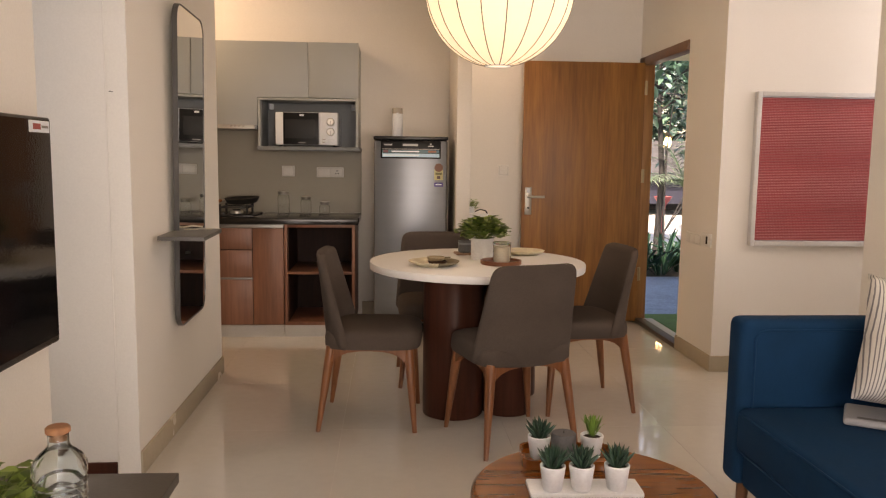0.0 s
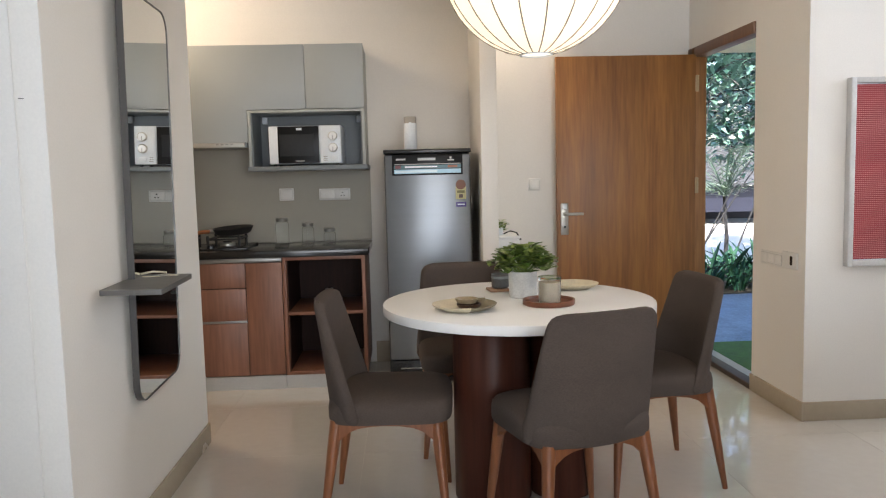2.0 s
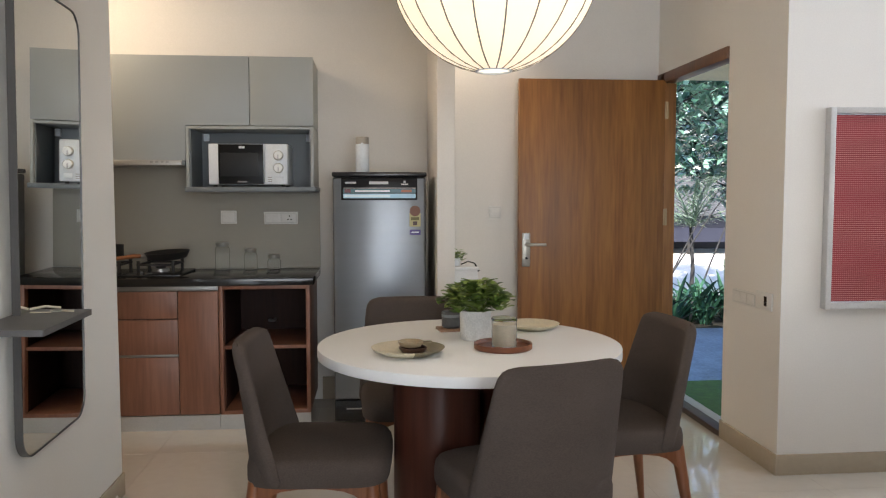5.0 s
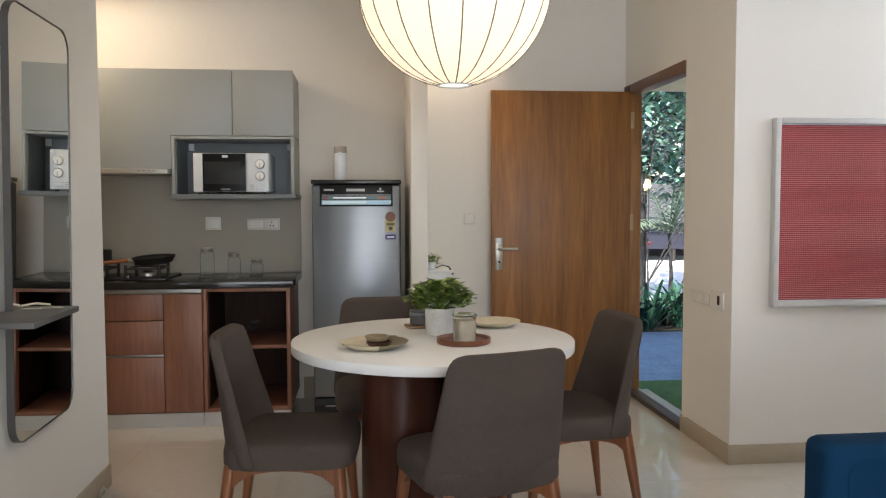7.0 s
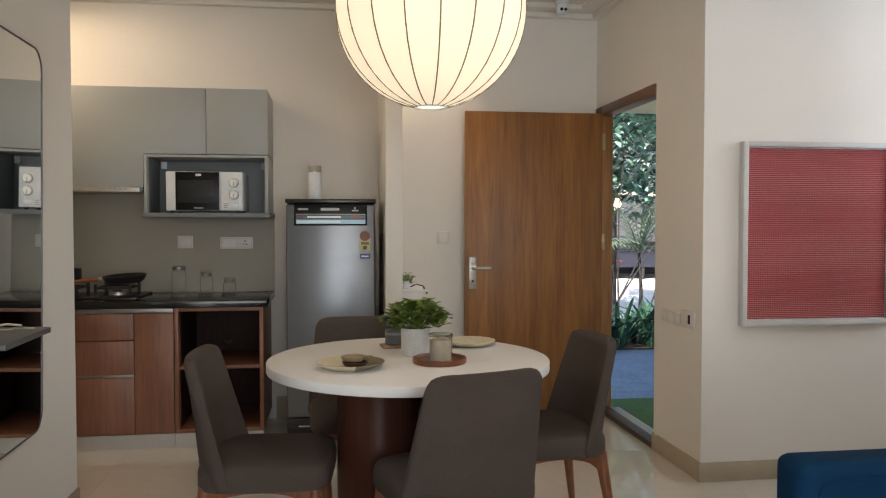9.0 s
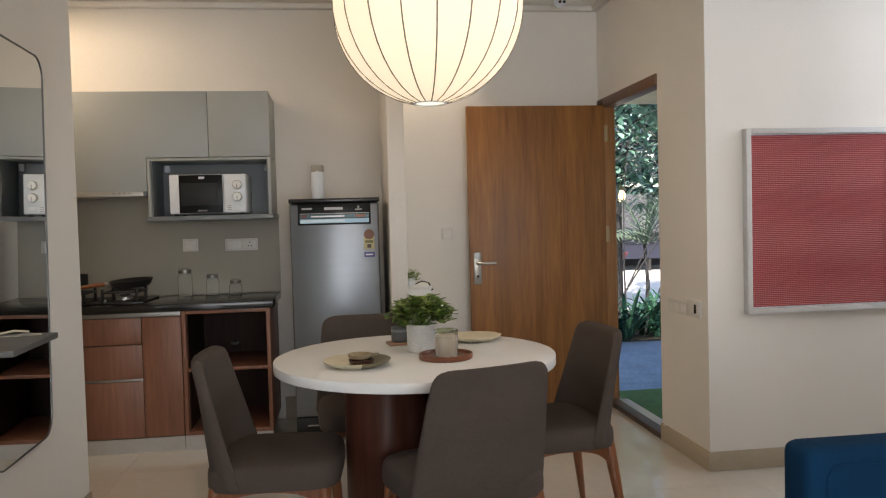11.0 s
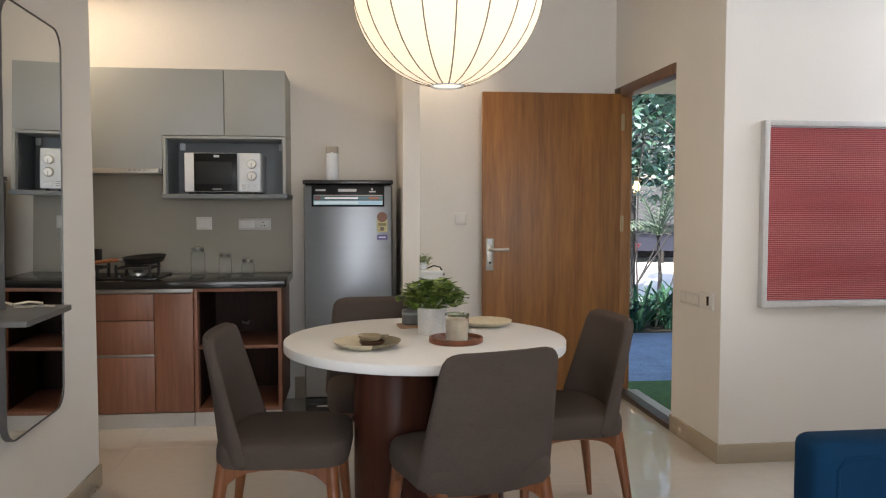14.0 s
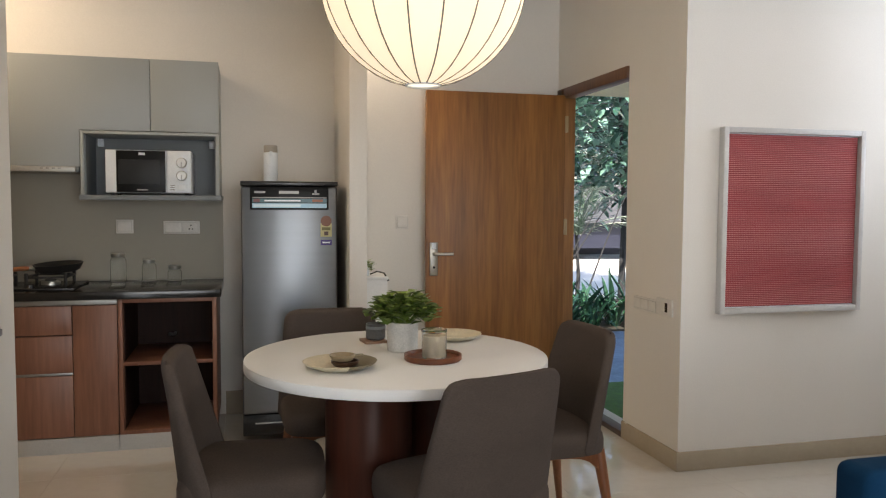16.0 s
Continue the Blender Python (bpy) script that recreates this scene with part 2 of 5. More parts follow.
def lathe(profile, seg=32, center=(0, 0, 0), bm=None, squash=1.0):
    """A turned body from (radius, height) pairs, closed where the radius is 0."""
    bm = bm or bmesh.new()
    cx, cy, cz = center
    rings = []
    for r, z in profile:
        if r < 1e-6:
            rings.append([bm.verts.new((cx, cy, cz + z))])
        else:
            rings.append([bm.verts.new((cx + r * math.cos(2 * math.pi * i / seg), cy + squash * r * math.sin(2 * math.pi * i / seg), cz + z)) for i in range(seg)])
    for a, b in zip(rings, rings[1:]):
        for i in range(seg):
            j = (i + 1) % seg
            if len(a) == 1 and len(b) == 1:
                continue
            if len(a) == 1:
                bm.faces.new((a[0], b[i], b[j]))
            elif len(b) == 1:
                bm.faces.new((a[i], a[j], b[0]))
            else:
                bm.faces.new((a[i], a[j], b[j], b[i]))
    bmesh.ops.recalc_face_normals(bm, faces=bm.faces[:])
    return bm


def tube(points, radii, seg=8, bm=None):
    """A round bar along points, with a radius at each."""
    bm = bm or bmesh.new()
    pts = [Vector(p) for p in points]
    if not isinstance(radii, (list, tuple)):
        radii = [radii] * len(pts)
    rings = []
    side = None
    for i, p in enumerate(pts):
        d = (pts[min(i + 1, len(pts) - 1)] - pts[max(i - 1, 0)]).normalized()
        if side is None:
            side = d.orthogonal().normalized()
        side = (side - d * side.dot(d)).normalized()
        up = d.cross(side)
        rings.append([bm.verts.new(p + radii[i] * (math.cos(2 * math.pi * k / seg) * side + math.sin(2 * math.pi * k / seg) * up)) for k in range(seg)])
    for a, b in zip(rings, rings[1:]):
        for k in range(seg):
            bm.faces.new((a[k], a[(k + 1) % seg], b[(k + 1) % seg], b[k]))
    bm.faces.new(rings[0][::-1])
    bm.faces.new(rings[-1])
    return bm


def prism(outline, z0, z1, axis="z", bevel=0.0, bm=None):
    """An outline in a plane, pulled out along an axis: x (outline in y, z), y (in x, z) or z (in x, y)."""
    bm = bm or bmesh.new()
    put = {"x": lambda a, b, h: (h, a, b), "y": lambda a, b, h: (a, h, b), "z": lambda a, b, h: (a, b, h)}[axis]
    lo = [bm.verts.new(put(a, b, z0)) for a, b in outline]
    hi = [bm.verts.new(put(a, b, z1)) for a, b in outline]
    n = len(outline)
    bm.faces.new(lo[::-1])
    top = bm.faces.new(hi)
    for i in range(n):
        bm.faces.new((lo[i], lo[(i + 1) % n], hi[(i + 1) % n], hi[i]))
    bmesh.ops.recalc_face_normals(bm, faces=bm.faces[:])
    if bevel:
        bmesh.ops.bevel(bm, geom=[e for e in bm.edges if abs(e.calc_face_angle(0)) > 0.9], offset=bevel, segments=2, profile=0.5, affect="EDGES")
    return bm


def round_rect(a0, a1, b0, b1, r, n=8):
    out = []
    for ca, cb, s in ((a1 - r, b1 - r, 0), (a0 + r, b1 - r, 90), (a0 + r, b0 + r, 180), (a1 - r, b0 + r, 270)):
        for i in range(n + 1):
            w = radians(s + 90 * i / n)
            out.append((ca + r * math.cos(w), cb + r * math.sin(w)))
    return out


def smooth_mesh(me, angle=40):
    for p in me.polygons:
        p.use_smooth = True
    me.set_sharp_from_angle(angle=radians(angle))


def mesh_of(name, bm, material, angle=40):
    bmesh.ops.recalc_face_normals(bm, faces=bm.faces[:])
    me = bpy.data.meshes.new(name)
    bm.to_mesh(me)
    bm.free()
    me.materials.append(material)
    smooth_mesh(me, angle)
    return me


def part(name, bm, material, parent, label="", angle=40):
    ob = new(name, mesh_of(name, bm, material, angle))
    ob.parent = parent
    if label:
        ob["label"] = label
    return ob


def thing(name, label, category, m=None, group="", kind=""):
    ob = new(name)
    ob.empty_display_size = 0.1
    if m:
        ob.matrix_world = m
    return tagged(ob, label, category, group, kind)


def setting(name, bm, material, label="", angle=40):
    return tagged(new(name, mesh_of(name, bm, material, angle)), label or "plain painted wall of the flat", name.split("_")[0], kind="structure")


# ---- structure ----
H = 2.85
BACK = 1.59


def walls():
    setting("wall_north", box(-1.5, 3.155, BACK, BACK + 0.2, 0, H), PAINT, "cream painted back wall of kitchen and entry")
    # wall with the mirror, and its end towards the kitchen
    setting("wall_west_mirror", box(-0.16, 0, -1.575, 0, 0, H), PAINT, "cream painted wall carrying the tall mirror")
    setting("wall_kitchen_west", box(-1.5, -1.36, -1.6, BACK, 0, H), PAINT, "painted side wall of the kitchen")
    setting("wall_passage_north", box(-1.36, -0.16, -1.575, -1.44, 0, H), PAINT, "white painted wall of the side passage")
    setting("wall_passage_west", box(-1.62, -1.5, -2.65, -1.44, 0, H), PAINT, "painted end wall of the side passage")
    setting("wall_west_television", box(-1.62, 0.12, -7.45, -2.65, 0, H), PAINT, "white painted wall carrying the television")
    # wall with the entrance: an opening through it
    y0, y1, top = 0.547, 1.52, 2.15
    bm = prism([(-0.05, 0), (y0, 0), (y0, top), (y1, top), (y1, 0), (BACK, 0), (BACK, H + 0.25), (-0.05, H + 0.25)], 3.063, 3.155, "x")
    setting("wall_east_entrance", bm, PAINT, "cream painted wall with the entrance doorway")
    setting("wall_picture", box(3.155, 5.0, -0.05, 0.1, 0, H + 0.25), PAINT, "white painted wall carrying the red picture")
    setting("wall_alcove_east", prism([(-1.5, 0), (0.1, 0), (0.1, H + 0.25), (-1.5, H + 0.25)], 5.0, 5.15, "x"), PAINT, "painted end wall of the picture alcove")
    setting("wall_east_sofa", box(3.18, 5.15, -7.45, -1.375, 0, H + 0.25), PAINT, "cream painted wall behind the sofa")
    # wall behind the walker, with a wide window
    bm = box(0.12, 0.75, -7.45, -7.25, 0, H)
    box(3.05, 3.18, -7.45, -7.25, 0, H, bm=bm)
    box(0.75, 3.05, -7.45, -7.25, 0, 0.35, bm=bm)
    box(0.75, 3.05, -7.45, -7.25, 2.45, H, bm=bm)
    setting("wall_south", bm, PAINT, "painted wall with a wide window")
    setting("wall_partition", box(1.50, 1.60, 0.83, BACK, 0, H, 0.004), PAINT, "short white partition between fridge and entry niche")
    setting("ceiling", box(-1.6, 3.18, -7.45, BACK + 0.2, H, H + 0.5), CEILING, "plain white plaster ceiling")
    setting("ceiling_alcove", box(3.18, 5.15, -1.6, 0.3, H + 0.25, H + 0.5), CEILING, "plain white plaster ceiling over the picture alcove")
    # stepped plaster border under the ceiling
    bm = box(-1.36, 3.07, BACK - 0.16, BACK - 0.0, H - 0.035, H, 0.004)
    box(-1.36, 3.07, BACK - 0.05, BACK - 0.0, H - 0.07, H - 0.035, 0.004, bm=bm)
    setting("cornice_north", bm, CEILING, "stepped white plaster border along the ceiling")
    bm = box(2.90, 3.063, -0.05, BACK - 0.16, H - 0.035, H, 0.004)
    box(3.013, 3.063, -0.05, BACK - 0.05, H - 0.07, H - 0.035, 0.004, bm=bm)
    setting("cornice_east", bm, CEILING, "stepped white plaster border along the ceiling")
    # unseen slab, added to keep the sun from entering by the window
    setting("balcony_slab", box(-0.5, 4.5, -10.5, -7.45, 2.62, 2.8), PAINT, "added unseen slab that keeps the sun off the window")
    w = thing("window_1", "wide aluminium framed sliding window", "window", kind="structure")
    for a, b, c, d in ((0.75, 0.81, 0.35, 2.45), (2.99, 3.05, 0.35, 2.45), (1.87, 1.93, 0.41, 2.39), (0.81, 2.99, 0.35, 0.41), (0.81, 2.99, 2.39, 2.45)):
        part("window_frame", box(a, b, -7.40, -7.34, c, d, 0.004), ALU, w)


def skirting():
    h, d = 0.10, 0.012
    setting("baseboard_west", box(0, d, -1.575, 0, 0, h, 0.002), SKIRT, "beige tile skirting along the mirror wall")
    setting("baseboard_west_end", box(-0.16, 0, 0, d, 0, h, 0.002), SKIRT, "beige tile skirting at the wall end")
    setting("baseboard_east", box(3.063 - d, 3.063, -0.05 - d, 0.547, 0, h, 0.002), SKIRT, "beige tile skirting beside the entrance")
    setting("baseboard_picture", box(3.063, 5.0, -0.05 - d, -0.05, 0, h, 0.002), SKIRT, "beige tile skirting under the red picture")
    setting("baseboard_north", box(1.60, 3.07, BACK - d, BACK, 0, h, 0.002), SKIRT, "beige tile skirting in the entry niche")
    setting("baseboard_kitchen", box(0.80, 1.50, BACK - d, BACK, 0, h + 0.05, 0.002), SKIRT, "beige tile skirting behind the fridge")
    setting("baseboard_sofa", box(3.18 - d, 3.18, -7.25, -1.4, 0, h, 0.002), SKIRT, "beige tile skirting behind the sofa")
    setting("baseboard_passage", box(-1.36, -0.09, -1.575 - d, -1.575, 0, 0.06, 0.002), DARK_WOOD, "low brown skirting in the side passage")


def jamb_trim():
    # slim corner bead and two small nails left in the plaster
    bm = tube([(0.0, -1.575, 0), (0.0, -1.575, H)], 0.003, 10)
    setting("trim_bead", bm, PAINT, "slim white bead on the wall corner")
    bm = tube([(-0.085, -1.576, 0), (-0.085, -1.576, H)], 0.003, 6)
    setting("trim_groove", bm, PAINT, "faint plaster ridge beside the wall corner")
    for z in (1.57, 1.97):
        n = thing("wall_nail", "small bent steel nail in the white plaster", "nail", pose(-0.07, -1.575, z))
        part("nail", tube([(0, 0, 0), (0, -0.006, 0), (0.016, -0.008, -0.001)], 0.0012, 5), GUNMETAL, n)


walls()
skirting()
jamb_trim()
base = box(-1.6, 3.2, -7.45, BACK + 0.1, -0.2, -0.004)
box(3.2, 5.15, -7.45, 0.1, -0.2, -0.004, bm=base)
floor = setting("floor", base, mat("grout", (0.585, 0.54, 0.47), 0.4), "glossy beige vitrified floor tiles with thin joints")


def entrance():
    d = thing("door_frame", "dark brown wooden entrance door frame", "door frame", kind="structure")
    part("jamb", box(3.05, 3.138, 1.46, 1.52, 0, 2.15, 0.004), JAMB_WOOD, d)
    part("jamb", box(3.095, 3.138, 0.547, 0.58, 0, 2.15, 0.004), FRAME_WOOD, d)
    part("head", box(3.05, 3.138, 0.547, 1.58, 2.085, 2.152, 0.004), FRAME_WOOD, d)
    part("threshold", box(3.05, 3.125, 0.547, 1.46, 0, 0.035, 0.005), mat("threshold_wood", (0.07, 0.045, 0.033), 0.4), d, "dark brown threshold")
    part("weather_strip", box(3.126, 3.20, 0.547, 1.46, -0.05, 0.030, 0.003), PLINTH, d, "aluminium strip on the threshold")
    leaf = thing("entrance_door", "wide open wooden entrance door with vertical grain", "door", pose(3.055, 1.457, 0))
    part("door_leaf", box(-0.972, 0, -0.02, 0.02, 0.012, 2.10, 0.002), DOOR_WOOD, leaf)
    lock = part("lock_plate", box(-0.950, -0.896, -0.032, -0.02, 0.885, 1.105, 0.005), HANDLE, leaf, "satin steel lock plate")
    part("lever", tube([(-0.922, -0.03, 1.03), (-0.922, -0.065, 1.03), (-0.905, -0.072, 1.03), (-0.80, -0.072, 1.03)], 0.011, 10), HANDLE, lock)
    part("tag", box(-0.938, -0.908, -0.036, -0.032, 1.062, 1.102, 0.001), PLASTIC, lock, "small white sticker")
    part("keyhole", lathe([(0, -0.002), (0.008, -0.002), (0.008, 0.002), (0, 0.002)], 12, (-0.922, 0, 0.0)), BLACK, lock).matrix_local = pose(0, -0.033, 0.94, 90)
    for z in (0.35, 1.15, 1.85):
        hg = part("hinge", box(-0.004, 0.02, -0.028, -0.005, z, z + 0.11, 0.003), HINGE, leaf)
        part("pin", tube([(0.008, -0.03, z), (0.008, -0.03, z + 0.11)], 0.006, 8), HINGE, hg)


entrance()


def picture():
    p = thing("framed_picture", "red ribbed textile picture in a pale grey frame", "picture")
    x0, x1, z0, z1, y = 3.258, 4.104, 0.808, 1.754, -0.05
    f = 0.028
    fm = plain("pale_frame", (0.62, 0.61, 0.60), 0.4)
    for a, b, c, d in ((x0, x0 + f, z0, z1), (x1 - f, x1, z0, z1), (x0 + f, x1 - f, z0, z0 + f), (x0 + f, x1 - f, z1 - f, z1)):
        part("frame_bar", box(a, b, y - 0.045, y, c, d, 0.003), fm, p)
    part("mat_board", box(x0 + f, x1 - f, y - 0.018, y - 0.004, z0 + f, z1 - f), PLASTIC, p)
    bm = bmesh.new()
    n = 92
    a, b = x0 + f + 0.006, x1 - f - 0.006
    zs = [z0 + f + 0.006 + (z1 - z0 - 2 * f - 0.012) * i / (2 * n) for i in range(2 * n + 1)]
    rows = [[bm.verts.new((xx, y - 0.022 - 0.003 * (i % 2), z)) for xx in (a, b)] for i, z in enumerate(zs)]
    for r, s in zip(rows, rows[1:]):
        bm.faces.new((r[0], r[1], s[1], s[0]))
    red = mat("red_weave", (0.33, 0.024, 0.036), 0.8, vary=0.1, scale=5, grain=500, bump=0.3)
    nt = red.node_tree
    bs = nt.nodes["Principled BSDF"]
    co = nt.nodes.new("ShaderNodeTexCoord")
    wv = nt.nodes.new("ShaderNodeTexWave")
    wv.bands_direction = "Z"
    wv.inputs["Scale"].default_value = 32.0
    nt.links.new(co.outputs["Object"], wv.inputs["Vector"])
    wx = nt.nodes.new("ShaderNodeTexWave")
    wx.bands_direction = "X"
    wx.inputs["Scale"].default_value = 32.0
    nt.links.new(co.outputs["Object"], wx.inputs["Vector"])
    mu = nt.nodes.new("ShaderNodeMath")
    mu.operation = "MULTIPLY"
    nt.links.new(wv.outputs["Fac"], mu.inputs[0])
    soft = nt.nodes.new("ShaderNodeMapRange")
    soft.inputs["To Min"].default_value = 0.42
    nt.links.new(wx.outputs["Fac"], soft.inputs["Value"])
    nt.links.new(soft.outputs[0], mu.inputs[1])
    mx = nt.nodes.new("ShaderNodeMix")
    mx.data_type = "RGBA"
    mx.inputs[7].default_value = (0.60, 0.25, 0.245, 1)
    old = bs.inputs["Base Color"].links[0].from_socket
    nt.links.new(mu.outputs[0], mx.inputs[0])
    nt.links.new(old, mx.inputs[6])
    nt.links.new(mx.outputs[2], bs.inputs["Base Color"])
    part("textile", bm, red, p, "red woven textile with fine ribs", angle=5)


picture()


# ---- dining set ----
def chair_parts(c):
    bow = [(0.192, 0.330), (0.178, 0.337), (0.16, 0.355), (0.135, 0.374), (0.10, 0.387), (0.05, 0.394), (0, 0.396)]
    arch = [(-0.192, 0.409)] + [(-a, b) for a, b in bow] + [(a, b) for a, b in bow[-2::-1]] + [(0.192, 0.409)]
    # leaning back shell that wraps round the seat: hollow in front, its wings reaching forward as they go down
    bm = bmesh.new()
    us = [-1, -0.975, -0.93, -0.84, -0.7, -0.5, -0.25, 0, 0.25, 0.5, 0.7, 0.84, 0.93, 0.975, 1]
    vs = [0, 0.02, 0.06, 0.13, 0.25, 0.4, 0.55, 0.7, 0.8, 0.88, 0.93, 0.965, 0.985, 1.0]
    nu, nv = len(us) - 1, len(vs) - 1
    top, low, rad = 0.866, 0.402, 0.05
    grids = []
    for s in (0, 1):
        g = []
        for j, v in enumerate(vs):
            z = low + (top - low) * v
            half = 0.252 - 0.044 * v ** 1.1
            d = rad - (top - z)
            if d > 0:
                half -= rad - math.sqrt(max(0, rad * rad - d * d))
            d = 0.03 - (z - low)
            if d > 0:
                half -= 0.03 - math.sqrt(max(0, 0.0009 - d * d))
            pinch = 0.45 if j in (0, nv) else 0.8 if j in (1, nv - 1) else 1
            row = []
            for u in us:
                edge = abs(u)
                thick = (0.040 + 0.012 * (1 - v)) * pinch
                wrap = (0.014 + 0.088 * (1 - v)) * edge ** 2.6
                soft = 0.014 if edge > 0.99 else 0.005 if edge > 0.96 else 0
                y = -0.228 - 0.042 * v + wrap
                inset = 0.006 * edge if s else 0
                row.append(bm.verts.new(((half - inset) * u, y + soft if s == 0 else y + thick - soft * 0.9, z)))
            g.append(row)
        grids.append(g)
    a, b = grids
    for j in range(nv):
        for i in range(nu):
            bm.faces.new((a[j][i], a[j][i + 1], a[j + 1][i + 1], a[j + 1][i]))
            bm.faces.new((b[j][i], b[j + 1][i], b[j + 1][i + 1], b[j][i + 1]))
        for i in (0, nu):
            bm.faces.new((a[j][i], a[j + 1][i], b[j + 1][i], b[j][i]))
    for i in range(nu):
        for j in (0, nv):
            bm.faces.new((a[j][i], a[j][i + 1], b[j][i + 1], b[j][i]))
    part("backrest", bm, FABRIC, c, angle=50)
    # padded seat
    bm = bmesh.new()
    prof = ((0.93, 0.404), (0.99, 0.408), (1.0, 0.420), (1.0, 0.455), (0.985, 0.474), (0.95, 0.487), (0.88, 0.495), (0.6, 0.502), (0.0, 0.504))
    n = 40
    rings = []
    for k, z in prof:
        ring = []
        for i in range(n):
            w = 2 * math.pi * i / n
            cx, sy = math.cos(w), math.sin(w)
            e = 0.42
            x = 0.238 * k * math.copysign(abs(cx) ** e, cx)
            y = 0.012 + 0.238 * k * math.copysign(abs(sy) ** e, sy)
            x *= 1 - 0.05 * (y + 0.23) / 0.46 * -1 if y < 0 else 1
            ring.append(bm.verts.new((x, y, z)))
        rings.append(ring)
    for p, q in zip(rings, rings[1:]):
        for i in range(n):
            bm.faces.new((p[i], p[(i + 1) % n], q[(i + 1) % n], q[i]))
    bm.faces.new(rings[0][::-1])
    bmesh.ops.remove_doubles(bm, verts=bm.verts[:], dist=0.0004)
    part("seat", bm, FABRIC, c, angle=60)
    for sx in (-1, 1):
        for sy, py, fy in ((1, 0.19, 0.225), (-1, -0.185, -0.245)):
            pts = [(sx * (0.185 + 0.045 * k), py + (fy - py) * k, 0.415 * (1 - k)) for k in (0, 0.33, 0.66, 1)]
            part("leg", tube(pts, [0.025, 0.022, 0.017, 0.011], 12), LEG_WOOD, c)
        # arched apron between front and back legs
        part("apron", prism(arch, sx * 0.195 - 0.011, sx * 0.195 + 0.011, "x"), LEG_WOOD, c)
    for sy in (-0.19, 0.19):
        part("apron", prism(arch, sy - 0.011, sy + 0.011, "y"), LEG_WOOD, c)


def dining():
    c = thing("dining_chair", "grey-brown upholstered dining chair with tapered walnut legs", "chair", pose(0.945, -0.862, 0, 0, 0, -94), group="chairs round the dining table")
    chair_parts(c)
    for m in (pose(1.600, -1.168, 0, 0, 0, 18), pose(2.055, -0.638, 0, 0, 0, 95), pose(1.318, -0.135, 0, 0, 0, 181)):
        copy_thing(c, m)
    t = thing("dining_table", "round white-topped dining table on dark cylinder pedestal", "table", pose(1.501, -0.598, 0))
    r = 0.58
    part("tabletop", prism([(r * math.cos(2 * math.pi * i / 96), r * math.sin(2 * math.pi * i / 96)) for i in range(96)], 0.739, 0.777, "z", 0.003), STONE_TOP, t, "white stone-like round top")
    for x, y, rr in ((-0.14, -0.19, 0.157), (0.148, -0.165, 0.130), (0.24, 0.14, 0.118)):
        part("pedestal", lathe([(0, 0), (rr - 0.003, 0), (rr, 0.004), (rr, 0.734), (rr - 0.003, 0.738), (0, 0.738)], 48, (x, y, 0)), DARK_WOOD, t)


dining()


def lantern():
    s = thing("pendant_lantern", "large round cream paper pendant lamp with dark ribs", "lamp", pose(1.583, -0.672, 2.194))
    R, hz, n = 0.382, 0.390, 18
    turn = radians(8.6)
    bm = bmesh.new()
    seg, rows = n * 6, 28
    rings = []
    for j in range(rows + 1):
        w = -math.pi / 2 + 0.17 + (math.pi - 0.34) * j / rows
        ring = []
        for i in range(seg):
            a = 2 * math.pi * i / seg + turn
            k = abs((i % 6) - 3) / 3
            rad = R * math.cos(w) * (1 - 0.012 * (1 - k ** 2))
            ring.append(bm.verts.new((rad * math.cos(a), rad * math.sin(a), hz * math.sin(w) / math.sin(math.pi / 2 - 0.17))))
        rings.append(ring)
    for p, q in zip(rings, rings[1:]):
        for i in range(seg):
            bm.faces.new((p[i], p[(i + 1) % seg], q[(i + 1) % seg], q[i]))
    part("shade", bm, PAPER, s, "glowing cream paper shade")
    for k in range(n):
        a = 2 * math.pi * k / n + turn
        pts = []
        for j in range(17):
            w = -math.pi / 2 + 0.17 + (math.pi - 0.34) * j / 16
            rad = (R + 0.001) * math.cos(w)
            pts.append((rad * math.cos(a), rad * math.sin(a), hz * math.sin(w) / math.sin(math.pi / 2 - 0.17)))
        part("rib", tube(pts, 0.0029, 6), RIB, s)
    ring = [(0.064 * math.cos(2 * math.pi * i / 24), 0.064 * math.sin(2 * math.pi * i / 24), -hz) for i in range(25)]
    part("bottom_ring", tube(ring, 0.005, 6), PLASTIC, s)
    part("diffuser", lathe([(0, -hz + 0.003), (0.062, -hz + 0.003), (0.062, -hz + 0.006), (0, -hz + 0.006)], 24), glow("lamp_opening", (1.0, 0.90, 0.72), 0.46), s, "bright opening at the bottom")
    part("cord", tube([(0, 0, hz), (0, 0, H - 2.194)], 0.004, 6), BLACK, s)
    part("ceiling_rose", lathe([(0, H - 2.194 - 0.025), (0.05, H - 2.194 - 0.025), (0.055, H - 2.194), (0, H - 2.194)], 24), PLASTIC, s)


PAPER = glow("lantern_paper", (1.0, 0.88, 0.67), 1.0)
nt = PAPER.node_tree
pco, pgr = nt.nodes.new("ShaderNodeTexCoord"), nt.nodes.new("ShaderNodeTexNoise")
pgr.inputs["Scale"].default_value = 5
pmr = nt.nodes.new("ShaderNodeMapRange")
pmr.inputs["To Min"].default_value, pmr.inputs["To Max"].default_value = 0.237, 0.292
nt.links.new(pco.outputs["Object"], pgr.inputs["Vector"])
nt.links.new(pgr.outputs["Fac"], pmr.inputs["Value"])
nt.links.new(pmr.outputs[0], nt.nodes["Principled BSDF"].inputs["Emission Strength"])
RIB = plain("rib_wire", (0.20, 0.18, 0.145), 0.5)
lantern()

